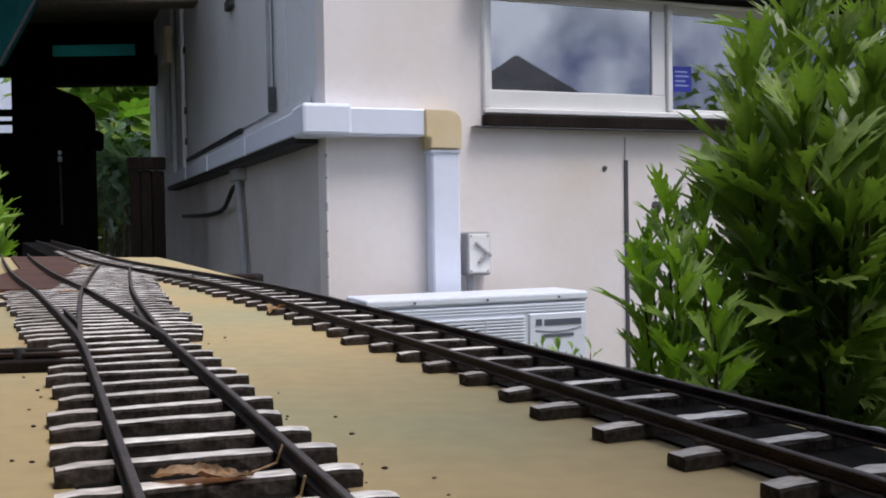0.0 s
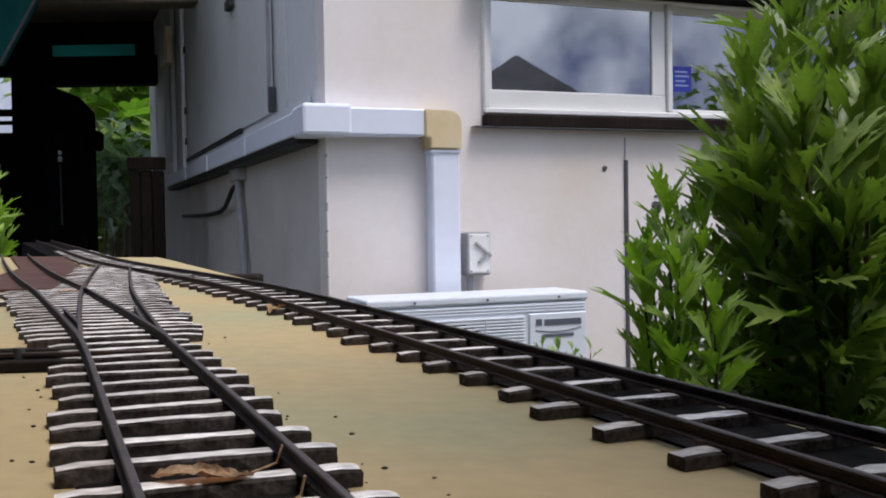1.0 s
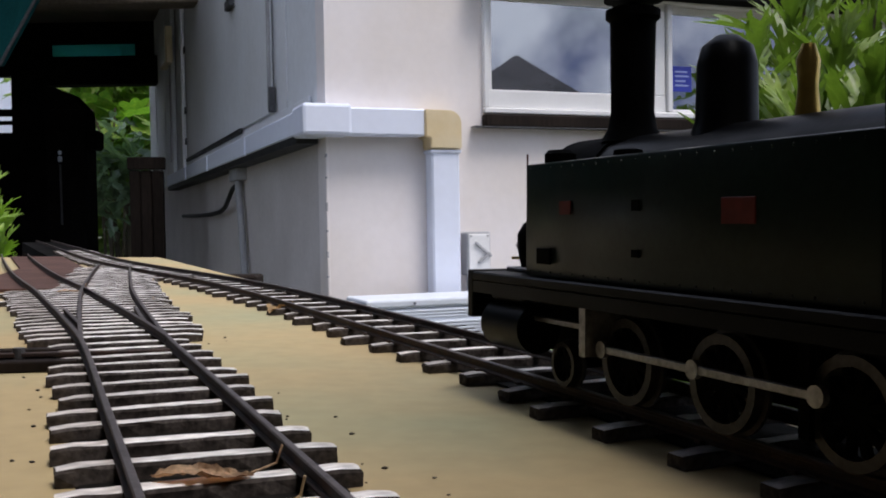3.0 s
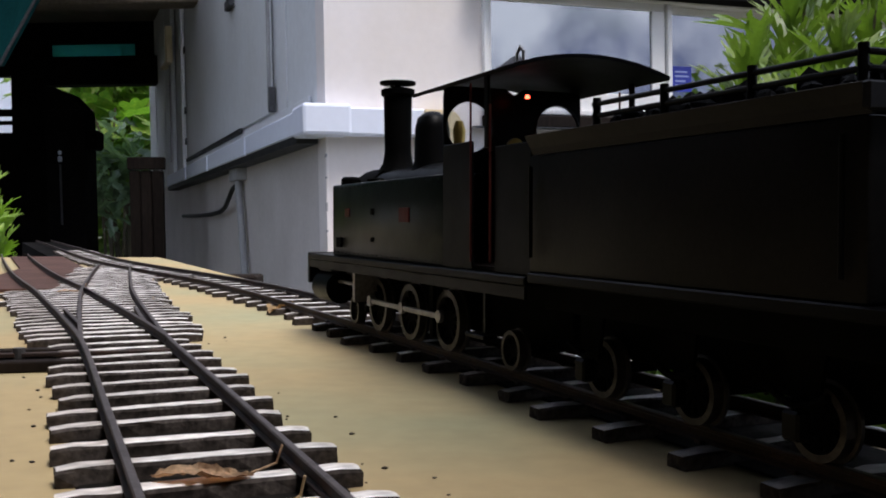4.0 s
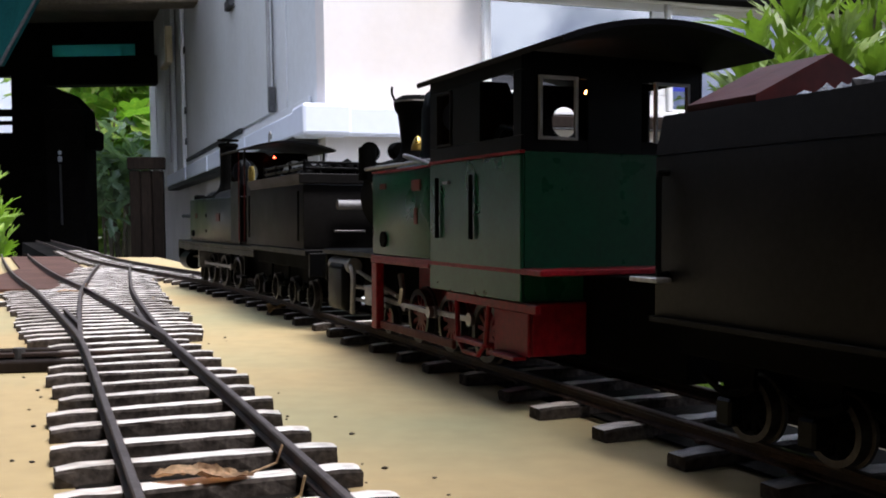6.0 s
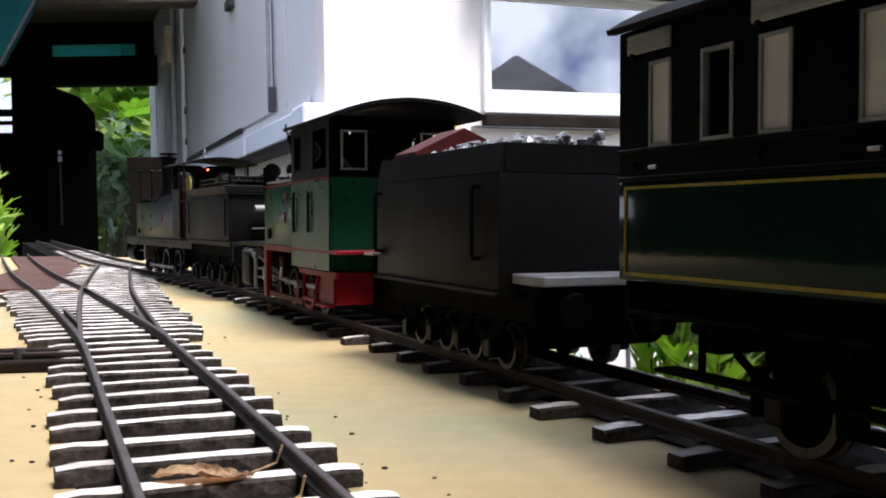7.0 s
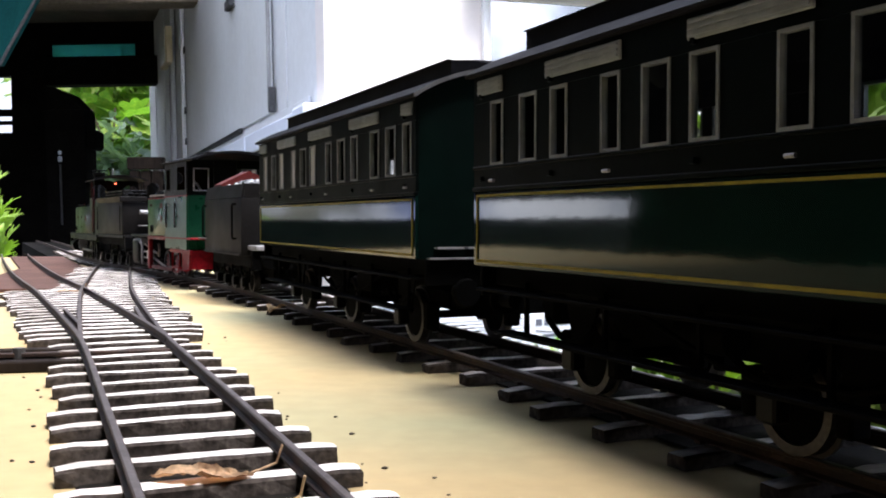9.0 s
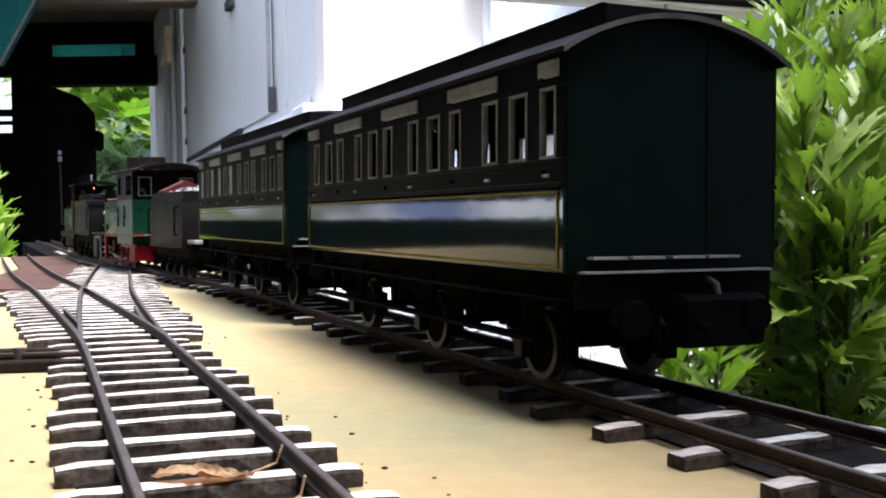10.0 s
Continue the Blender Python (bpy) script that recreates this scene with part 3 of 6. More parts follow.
def window():
    e = tagged(empty("window_1", HS, "sliding window in a white aluminium frame reflecting clouds", "window"), kind="structure")
    part("window_frame", ring_frame(WU0 - 0.012, WU1 + 0.01, WZ0 + 0.004, WZ1 - 0.002, 0.022, -0.02, 0.07), M_FRAME, e)
    # sliding sashes: left stile, right stile and bottom rail each of its own width
    for u0, u1, y, wl_, wr_, wb in ((WU0 + 0.012, 1.415, 0.0, 0.016, 0.064, 0.068), (1.40, 2.08, 0.03, 0.02, 0.02, 0.018), (2.06, WU1 - 0.014, 0.0, 0.034, 0.034, 0.068)):
        z0, z1 = WZ0 + 0.028, WZ1 - 0.024
        bm = box(u0, u1, y, y + 0.024, z0, z0 + wb, 0.003)
        box(u0, u1, y, y + 0.024, z1 - 0.03, z1, 0.003, bm)
        box(u0, u0 + wl_, y, y + 0.024, z0 + wb, z1 - 0.03, 0.003, bm)
        box(u1 - wr_, u1, y, y + 0.024, z0 + wb, z1 - 0.03, 0.003, bm)
        sash = part("sash", bm, M_FRAME, e)
        pane = part("pane", box(u0 + wl_ - 0.003, u1 - wr_ + 0.003, y + 0.009, y + 0.0125, z0 + wb - 0.003, z1 - 0.027), M_GLASS, sash, "tinted reflecting pane")
        pane.visible_shadow = False
    part("mullion", box(1.418, 1.440, -0.014, 0.028, WZ0 + 0.03, WZ1 - 0.028, 0.003), M_FRAME, e)
    part("window_sill", box(0.60, WU1 + 0.04, -0.045, -0.002, WZ0 - 0.046, WZ0 - 0.002, 0.004), M_DARKWOOD, e, "dark weathered timber sill")
    part("drip_flashing", box(0.555, WU1 + 0.05, -0.05, -0.002, WZ0 - 0.0505, WZ0 - 0.0465), M_SILL, e)
    part("window_hood", box(0.56, WU1 + 0.05, -0.10, -0.0205, WZ1 - 0.016, WZ1 + 0.09, 0.004), M_BLACKBOX, e, "shade-black timber hood over the window")
    st = part("sticker", box(1.472, 1.564, 0.0365, 0.0385, 0.531, 0.633), M_BLUE, e, "small blue notice stuck inside the glass")
    for z, w in ((0.606, 0.06), (0.588, 0.066), (0.568, 0.05), (0.55, 0.064)):
        part("print_line", box(1.484, 1.484 + w, 0.0345, 0.0362, z + 0.002, z + 0.009), M_STICKTEXT, st)


window()


def ducting():
    e = empty("cable_duct", HS @ pose(-0.018, 0, -0.006), "white square plastic duct round the corner with a yellowed elbow", "duct")
    part("duct_run", box(-0.055, 0.365, -0.075, -0.002, 0.325, 0.422, 0.006), M_WHITE, e)
    part("duct_run", box(-0.072, -0.006, 0.02, 4.5, 0.335, 0.422, 0.005), M_WHITE, e)
    part("corner_cap", box(-0.085, 0.09, -0.085, 0.085, 0.322, 0.432, 0.012, seg=2), M_WHITE, e)
    arc = [(0.457 + 0.045 * math.sin(k * math.pi / 12), 0.374 + 0.045 * math.cos(k * math.pi / 12)) for k in range(7)]
    bm = slab([(0.362, 0.420)] + arc + [(0.502, 0.28), (0.382, 0.28), (0.382, 0.312), (0.376, 0.320), (0.362, 0.320)], 0.001, 0.085)
    bmesh.ops.bevel(bm, geom=bm.edges[:], offset=0.004, segments=2, affect="EDGES", clamp_overlap=True)
    bmesh.ops.transform(bm, verts=bm.verts[:], matrix=Matrix.Rotation(math.pi / 2, 4, "X"))
    part("elbow", bm, M_CREAM, e, "yellowed plastic elbow")
    part("foam_seal", box(-0.068, 0.012, 0.09, 4.5, 0.306, 0.3345), M_RUBBER, e, "black foam seal under the duct")
    part("down_duct", box(0.389, 0.496, -0.073, -0.001, -0.60, 0.2775, 0.006), M_WHITE, e)
    part("coupling", box(0.383, 0.502, -0.079, -0.001, 0.265, 0.277, 0.003), M_WHITE, e)
    for v in (1.1, 2.3, 3.3):
        part("duct_joint", box(-0.0775, -0.005, v, v + 0.03, 0.332, 0.4205, 0.003), M_WHITE, e)


ducting()


def isolator():
    e = empty("isolator_switch", HS @ pose(-0.036, 0, 0.007), "grey electrical isolator box with a rotary handle", "switch box")
    part("box_body", box(0.54, 0.638, -0.062, -0.001, -0.196, -0.035, 0.008, seg=2), M_CONC, e)
    part("cover", box(0.547, 0.631, -0.069, -0.0625, -0.188, -0.043, 0.004), M_FRAME, e)
    part("handle", box(-0.042, 0.042, -0.009, 0.0, -0.006, 0.006, 0.003), M_CONC, e, m=pose(0.602, -0.0695, -0.10, 0, 40, 0))
    part("handle", box(-0.03, 0.03, -0.009, 0.0, -0.005, 0.005, 0.002), M_CONC, e, m=pose(0.606, -0.0695, -0.13, 0, -38, 0))
    part("conduit", rod((0.565, -0.03, -0.62), (0.565, -0.03, -0.197), 0.0125), M_CONC, e, smooth=True)
    for u, z in ((0.556, -0.05), (0.622, -0.05), (0.556, -0.18), (0.622, -0.18)):
        part("screw", rod((u, -0.0705, z), (u, -0.068, z), 0.004), M_STEEL, e)


isolator()


def air_conditioner():
    e = empty("air_conditioner", HS @ pose(0.030, -0.36, -0.24), "white outdoor air conditioner with a slotted front grille", "air conditioner")
    wdt, hgt, dep = 0.805, 0.56, 0.235
    part("casing", box(0, wdt, 0.0, dep, -hgt, -0.032, 0.006), M_AC, e)
    part("top_cover", box(-0.004, wdt + 0.004, -0.006, dep + 0.004, -0.03, 0.0, 0.008, seg=2), M_AC, e)
    part("service_panel", box(0.575, wdt - 0.006, -0.008, -0.0005, -hgt + 0.02, -0.07, 0.004), M_AC, e)
    part("grille_well", box(0.03, 0.555, -0.004, -0.0005, -hgt + 0.03, -0.075), M_AC, e, "grey recess behind the slats")
    part("fan_opening", lathe([(0.205, 0), (0.205, 0.0012), (0.0, 0.0014)], (0.29, -0.0055, -0.295), 32, axis="Y"), M_RUBBER, e, "dark round fan opening")
    for z in (-0.042, -0.052, -0.062):
        part("casing_rib", box(0.012, wdt - 0.012, -0.004, 0.0005, z - 0.0022, z + 0.0022, 0.001), M_AC, e)
    for k in range(42):
        z = -0.081 - k * 0.0108
        part("slat", box(0.028, 0.557, -0.013, -0.0055, z - 0.0030, z + 0.0030, 0.001), M_AC, e)
    for u in (0.24, 0.41):
        part("grille_bar", box(u - 0.002, u + 0.002, -0.0155, -0.0135, -hgt + 0.04, -0.08), M_AC, e)
    for u in (0.16, 0.42, 0.69):
        part("screw", lathe([(0.005, 0), (0.004, 0.003)], (u, -0.0065, -0.016), 8, axis="Y"), M_INK, e, m=pose(0, -0.003, 0))
    # maker's mark as plain shapes
    part("badge_mark", box(0.60, 0.622, -0.0105, -0.0085, -0.112, -0.09), M_INK, e)
    part("badge_bar", box(0.632, 0.775, -0.0105, -0.0085, -0.112, -0.092), M_INK, e)
    part("badge_stroke", pipe([(0.60, -0.0095, -0.128), (0.66, -0.0095, -0.136), (0.72, -0.0095, -0.134), (0.775, -0.0095, -0.122)], 0.0016, 6), M_INK, e)
    part("badge_bar", box(0.625, 0.745, -0.0105, -0.0085, -0.153, -0.143), M_INK, e)
    for u in (0.1, 0.68):
        part("foot", box(u, u + 0.06, 0.0, dep, G + 0.24, -hgt - 0.0005, 0.003), M_CONC, e)


air_conditioner()


def side_wall_fittings():
    e = empty("access_door", HS, "grey flush access door with surface bolts on the side wall", "door")
    part("door_panel", box(-0.012, -0.004, 0.87, 3.76, 0.50, 2.28, 0.002), M_WALLSIDE, e)
    part("kick_plate", box(-0.011, -0.0035, 0.2, 4.25, 0.425, 0.485, 0.002), M_WALLSIDE, e)
    part("bottom_rail", box(-0.03, -0.0125, 1.59, 3.78, 0.474, 0.500, 0.003), M_RUBBER, e, "black bottom edging")
    part("bolt_rod", rod((-0.03, 0.825, 0.55), (-0.03, 0.825, 2.25), 0.009), M_CONC, e, smooth=True)
    part("bolt_socket", box(-0.036, -0.004, 0.813, 0.837, 0.495, 0.604, 0.004), M_SILL, e)
    part("latch", box(-0.045, -0.0125, 1.74, 1.88, 1.14, 1.19, 0.006), M_SILL, e, "dark latch")
    for z in (0.60, 0.82, 1.25, 1.7):
        part("hinge", box(-0.022, -0.0125, 3.82, 3.88, z, z + 0.05, 0.004), M_SILL, e)
    part("jamb", box(-0.035, -0.004, 3.92, 4.02, 0.43, 2.28, 0.004), M_WALLSIDE, e)
    part("jamb", box(-0.035, -0.004, 4.55, 4.66, 0.36, 2.28, 0.004), M_WALLSIDE, e)
    jbx = empty("junction_box", HS @ pose(-0.036, 4.58, 1.27), "small cream junction box with a lead on the side wall", "junction box")
    part("box_body", box(-0.055, -0.002, -0.2, 0.2, 0.0, 0.28, 0.008), M_CREAM, jbx)
    part("cover", box(-0.062, -0.056, -0.18, 0.18, 0.015, 0.265, 0.003), M_FRAME, jbx)
    part("lead", pipe([(-0.012, -0.06, 0.0), (-0.012, -0.06, -0.4), (-0.012, -0.05, -0.75)], 0.008), M_CONC, jbx)
    c = empty("side_conduit", HS, "grey conduit with a bent black cable on the wall", "conduit")
    part("upright", rod((-0.03, 1.30, G), (-0.03, 1.68, 0.328), 0.018), M_CONC, c, smooth=True)
    part("saddle", box(-0.055, -0.001, 1.56, 1.78, 0.24, 0.325, 0.004), M_CONC, c)
    part("cable", pipe([(-0.02, 4.1, 0.097), (-0.045, 3.2, 0.085), (-0.045, 2.5, 0.083), (-0.045, 2.15, 0.092), (-0.045, 1.98, 0.115), (-0.045, 1.84, 0.165), (-0.04, 1.76, 0.205), (-0.035, 1.68, 0.215)], 0.013), M_RUBBER, c, "black bent cable")


side_wall_fittings()


# ---- the dark carport beyond the corner ----
def carport():
    z = EYE
    tagged(part("carport_roof", box(-5.3, -0.55, 8.3, 10.2, z + 1.953, z + 2.07, bm=box(-5.3, -1.75, 3.4, 8.3, z + 1.953, z + 2.07)), M_LININGWOOD), "dim brown lined carport ceiling", "ceiling", kind="structure")


carport()
Z = EYE
# the dim carport interior is painted in: end walls and lintel near black
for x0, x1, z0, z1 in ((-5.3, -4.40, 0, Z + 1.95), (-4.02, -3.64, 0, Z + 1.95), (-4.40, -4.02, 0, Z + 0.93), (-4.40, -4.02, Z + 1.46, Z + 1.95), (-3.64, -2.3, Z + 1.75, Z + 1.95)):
    tagged(part("wall_carport_back", box(x0, x1, 9.3, 9.42, z0, z1), M_BLACKBOX), "timber wall at the carport end, its shade painted in as black", "wall", kind="structure")
# two unseen walls; the gap between them makes the coaches' bright reflected streak
tagged(part("mirrored_wall_upper", box(-5.2, -5.1, 3.0, 9.29, Z + 0.25, Z + 1.95), M_BLACKBOX), "unseen dark wall above a long gap that the coach sides mirror", "wall", kind="structure")
tagged(part("mirrored_wall_lower", box(-5.22, -5.08, 3.0, 9.29, 0, Z + 0.12), M_SILL), "unseen low grey wall below the gap that the coach sides mirror", "wall", kind="structure")
tagged(part("beam", box(-3.64, -2.3, 9.1, 9.29, Z + 1.34, Z + 1.60, 0.01), M_BLACKBOX), "timber lintel across the carport end, darkened for shade", "beam", kind="structure")
tagged(part("fanlight_sheet", box(-3.64, -2.85, 9.34, 9.36, Z + 1.56, Z + 1.75), M_TEALSHEET), "teal translucent sheet above the lintel", "fanlight", kind="structure")
tagged(part("lintel_end", box(-2.85, -2.3, 9.3, 9.40, Z + 1.56, Z + 1.75), M_BLACKBOX), "infill beside the teal sheet, darkened for shade", "beam", kind="structure")
tagged(part("ceiling_beam", box(-4.8, -1.2, 6.4, 6.6, Z + 1.46, Z + 1.62, 0.01), M_LININGWOOD), "brown ceiling beam under the carport roof", "beam", kind="structure")


def louvre():
    e = tagged(empty("window_2", pose(-4.24, 9.46, Z), "small louvred window with pale blades", "window"), kind="structure")
    for k, (z0, z1) in enumerate(((1.02, 1.06), (1.10, 1.17))):
        part("blade", box(-0.2, 0.24, -0.01, 0.0, z0, z1, 0.002), M_BLACKBOX, e)


louvre()


def awning():
    e = empty("awning", pose(-2.42, 5.0, Z + 1.06), "dark teal fabric awning with a sloping edge", "awning")
    bm = bmesh.new()
    v = [bm.verts.new(p) for p in ((0.50, 0.0, 0.28), (0.21, 0.0, -0.22), (-1.5, -0.6, -0.3), (-1.5, -0.6, 0.9), (0.62, 0.0, 0.9))]
    f = bm.faces.new(v)
    r = bmesh.ops.extrude_face_region(bm, geom=[f])
    bmesh.ops.translate(bm, verts=[x for x in r["geom"] if isinstance(x, bmesh.types.BMVert)], vec=(0, 0.04, 0))
    bmesh.ops.recalc_face_normals(bm, faces=bm.faces[:])
    part("sheet", bm, M_TEAL, e)
    part("edge_bar", rod((0.50, -0.012, 0.28), (0.21, -0.012, -0.22), 0.008), M_SILL, e)
    part("hanger", rod((0.5, 0.02, 0.7), (0.5, 0.02, 1.24), 0.012), M_DARKWOOD, e)
    part("hanger", rod((-1.3, -0.5, 0.7), (-1.3, -0.5, 1.24), 0.012), M_DARKWOOD, e)


awning()


def dark_tank():
    e = empty("tall_cabinet", pose(-3.03, 8.0, 0), "tall black shrouded cabinet with a slanted top", "cabinet")
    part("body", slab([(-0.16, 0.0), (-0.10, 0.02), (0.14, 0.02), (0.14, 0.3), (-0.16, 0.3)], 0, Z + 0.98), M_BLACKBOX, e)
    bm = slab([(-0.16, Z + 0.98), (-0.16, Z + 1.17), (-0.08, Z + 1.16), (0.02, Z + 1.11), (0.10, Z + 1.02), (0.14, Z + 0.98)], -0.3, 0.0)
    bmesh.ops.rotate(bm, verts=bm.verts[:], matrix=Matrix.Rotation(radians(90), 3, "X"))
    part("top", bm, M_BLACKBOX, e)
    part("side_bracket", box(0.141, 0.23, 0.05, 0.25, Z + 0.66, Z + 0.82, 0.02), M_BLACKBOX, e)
    part("tag", box(-0.065, -0.03, -0.012, -0.001, Z + 0.56, Z + 0.605, 0.006), M_WHITE, e, "small white tag")
    part("tag", box(-0.062, -0.033, -0.012, -0.001, Z + 0.615, Z + 0.65, 0.006), M_WHITE, e, "small white tag")
    part("strap", rod((-0.04, -0.01, Z + 0.05), (-0.045, -0.01, Z + 0.54), 0.009), M_SILL, e)


dark_tank()


def trellis():
    e = empty("leaning_frame", pose(-1.79, 6.0, 0, 0, 0, 8), "dark weathered timber frame leaning by the wall", "timber frame")
    for x0, x1 in ((-0.10, -0.038), (-0.034, 0.030), (0.034, 0.10)):
        part("post", box(x0, x1, 0, 0.05, 0, Z + 0.36, 0.006), M_DARKWOOD, e)
    part("top_rail", box(-0.11, 0.11, -0.01, 0.06, Z + 0.365, Z + 0.44, 0.006), M_DARKWOOD, e)
    part("brace", box(-0.10, 0.10, 0.052, 0.08, Z - 0.3, Z - 0.2, 0.004), M_DARKWOOD, e)


trellis()


# ---- plants ----
def leaf_mesh(name, length, material, lobes=4, wide=0.30, droop=0.25, seed=0):
    """A wedge-shaped leaf along +x whose margin runs out into blunt forward fingers."""
    rnd = random.Random(seed)
    bm = bmesh.new()
    at = lambda x, y, lift=0.0: bm.verts.new((x * length, y * length, length * (-droop * x * x + abs(y) * 0.35 + lift)))
    xs = [0.0, 0.16] + [0.32 + 0.56 * i / lobes for i in range(lobes + 1)]
    inner = [0.012, 0.018] + [wide * (0.20 + 0.22 * math.sin(math.pi * min(1, 0.15 + 0.75 * i / lobes))) for i in range(lobes + 1)]
    mid = [at(x, 0, -0.012) for x in xs]
    for side in (1, -1):
        edge = [at(x, side * w * rnd.uniform(0.9, 1.1)) for x, w in zip(xs, inner)]
        for i in range(len(xs) - 1):
            bm.faces.new((mid[i], mid[i + 1], edge[i + 1], edge[i]))
        for i in range(2, len(xs) - 1):
            f = (i - 2) / max(1, lobes - 1)
            reach = wide * (0.72 + 0.34 * math.sin(math.pi * (0.1 + 0.75 * f))) * rnd.uniform(0.85, 1.15)
            ahead = 0.19 + 0.05 * f + rnd.uniform(-0.03, 0.03)
            fold = rnd.uniform(-0.03, 0.05)
            x0, x1 = xs[i] + ahead, xs[i] + ahead + 0.06
            a, b = at(x0, side * reach, fold * 1.8), at(x1, side * (reach - 0.03), fold * 1.8)
            c, d = at(xs[i] + ahead * 0.42, side * (inner[i] * 0.45 + reach * 0.55), fold), at(xs[i + 1] + ahead * 0.22, side * (inner[i + 1] * 0.5 + reach * 0.5), fold)
            bm.faces.new((edge[i], edge[i + 1], d, c))
            bm.faces.new((c, d, b, a))
        tip, ear = at(1.09, side * 0.012), at(1.0, side * (inner[-1] * 0.55))
        bm.faces.new((mid[-1], tip, ear, edge[-1]))
    bmesh.ops.recalc_face_normals(bm, faces=bm.faces[:])
    me = bpy.data.meshes.new(name)
    bm.to_mesh(me)
    bm.free()
    me.materials.append(material)
    for f in me.polygons:
        f.use_smooth = True
    return me


def shrub(name, root, tips, leaves, size, material, label, seed, spread=0.05):
    """Stems from a root to each tip, set with spirals of leaves that close up into a rosette."""
    rnd = random.Random(seed)
    e = empty(name, pose(*root), label, "shrub")
    shapes = [leaf_mesh("leaf", size * f, material, lb, w, d, seed + i) for i, (f, lb, w, d) in enumerate(
        ((1.0, 4, 0.19, 0.18), (0.85, 3, 0.21, 0.05), (1.15, 4, 0.175, 0.35), (0.7, 3, 0.2, -0.1), (0.95, 4, 0.185, 0.5)))]
    for tip in tips:
        top = Vector(tip) - Vector(root)
        mid = Vector((top.x * 0.45 + rnd.uniform(-1, 1) * spread * 0.4, top.y * 0.45 + rnd.uniform(-1, 1) * spread * 0.4, top.z * 0.6))
        curve = [mid * (2 * t * (1 - t)) + top * t * t for t in [k / 9 for k in range(10)]]
        part("stem", pipe(curve, size * 0.05, 6, taper=0.45), M_STEM, e, smooth=True)
        run = min(0.34, top.length * 0.8)
        for k in range(leaves):
            f = k / (leaves - 1)
            back = run * (1 - f) ** 1.3
            t = max(0.25, 1 - back / top.length)
            p = mid * (2 * t * (1 - t)) + top * t * t
            ax = (mid * (2 - 4 * t) + top * 2 * t).normalized()
            yaw = k * 137.5 + rnd.uniform(-20, 20)
            pitch = -(22 + 54 * f) + rnd.uniform(-14, 14)
            q = ax.to_track_quat("Z", "Y").to_matrix().to_4x4()
            sc = (0.75 + 0.35 * math.sin(math.pi * min(1, f * 1.15))) * rnd.uniform(0.85, 1.15)
            m = Matrix.Translation(p) @ q @ pose(0, 0, 0, rnd.uniform(-25, 25), pitch, yaw) @ Matrix.Scale(sc, 4)
            shared("leaf", rnd.choice(shapes), e, m)
    return e


def up(rows):
    return [(x, y, z + EYE) for x, y, z in rows]


BIG = up([(0.245, 0.78, 0.097), (0.301, 0.85, 0.153), (0.319, 0.80, 0.13), (0.395, 0.90, 0.187), (0.232, 0.74, 0.040), (0.250, 0.85, 0.024), (0.263, 0.72, 0.063),
          (0.325, 0.75, 0.083), (0.268, 0.80, 0.004), (0.295, 0.72, -0.014), (0.27, 0.85, -0.054), (0.342, 0.90, -0.105), (0.306, 0.95, -0.132), (0.348, 0.95, 0.241),
          (0.40, 0.90, 0.044), (0.378, 0.95, 0.025), (0.45, 0.95, 0.14), (0.43, 0.85, -0.05), (0.50, 0.78, 0.12), (0.50, 0.60, 0.05), (0.47, 0.70, 0.0), (0.58, 0.56, 0.12),
          (0.33, 0.98, -0.06), (0.40, 1.00, -0.10), (0.36, 0.92, -0.03), (0.46, 0.98, -0.02), (0.52, 0.95, -0.10), (0.42, 0.92, 0.10), (0.52, 0.90, 0.03), (0.48, 1.02, 0.22), (0.56, 0.98, 0.14)])
SMALL = up([(0.215, 0.95, 0.005), (0.235, 0.90, -0.005), (0.208, 1.0, -0.022), (0.185, 0.92, -0.045), (0.205, 0.86, -0.043), (0.192, 0.95, -0.108), (0.196, 0.87, -0.121),
            (0.225, 0.82, -0.078), (0.25, 1.02, -0.02)])
LEFT = up([(x - 0.012, y, z) for x, y, z in ((-0.985, 2.2, 0.11), (-1.05, 2.3, 0.135), (-0.97, 2.2, 0.045), (-0.975, 2.12, 0.065), (-0.95, 2.15, -0.03), (-0.965, 2.12, -0.01), (-1.05, 2.25, 0.05), (-1.03, 2.2, -0.03))])
shrub("tall_shrub", (0.37, 0.93, 0.0), BIG, 40, 0.078, M_LEAFDARK, "tall green shrub with deeply lobed leaves beside the board", 3)
SMALL = [(x * 0.8, y * 0.8, EYE + (z - EYE) * 0.8) for x, y, z in SMALL]
shrub("low_shrub", (0.21, 0.78, 0.0), SMALL, 38, 0.045, M_LEAF, "low bright green shrub with lobed leaves by the track", 5)
shrub("board_shrub", (-1.05, 2.28, 0.0), LEFT, 20, 0.075, M_LEAF, "bright green leafy shrub beside the railway board", 8)
SPRIG = up([(0.258, 2.6, -0.335), (0.30, 2.6, -0.345), (0.335, 2.58, -0.34), (0.385, 2.6, -0.345)])
shrub("sprig", (0.32, 2.62, 0.0), SPRIG, 9, 0.06, M_LEAF, "green leafy sprigs growing before the air conditioner", 11)


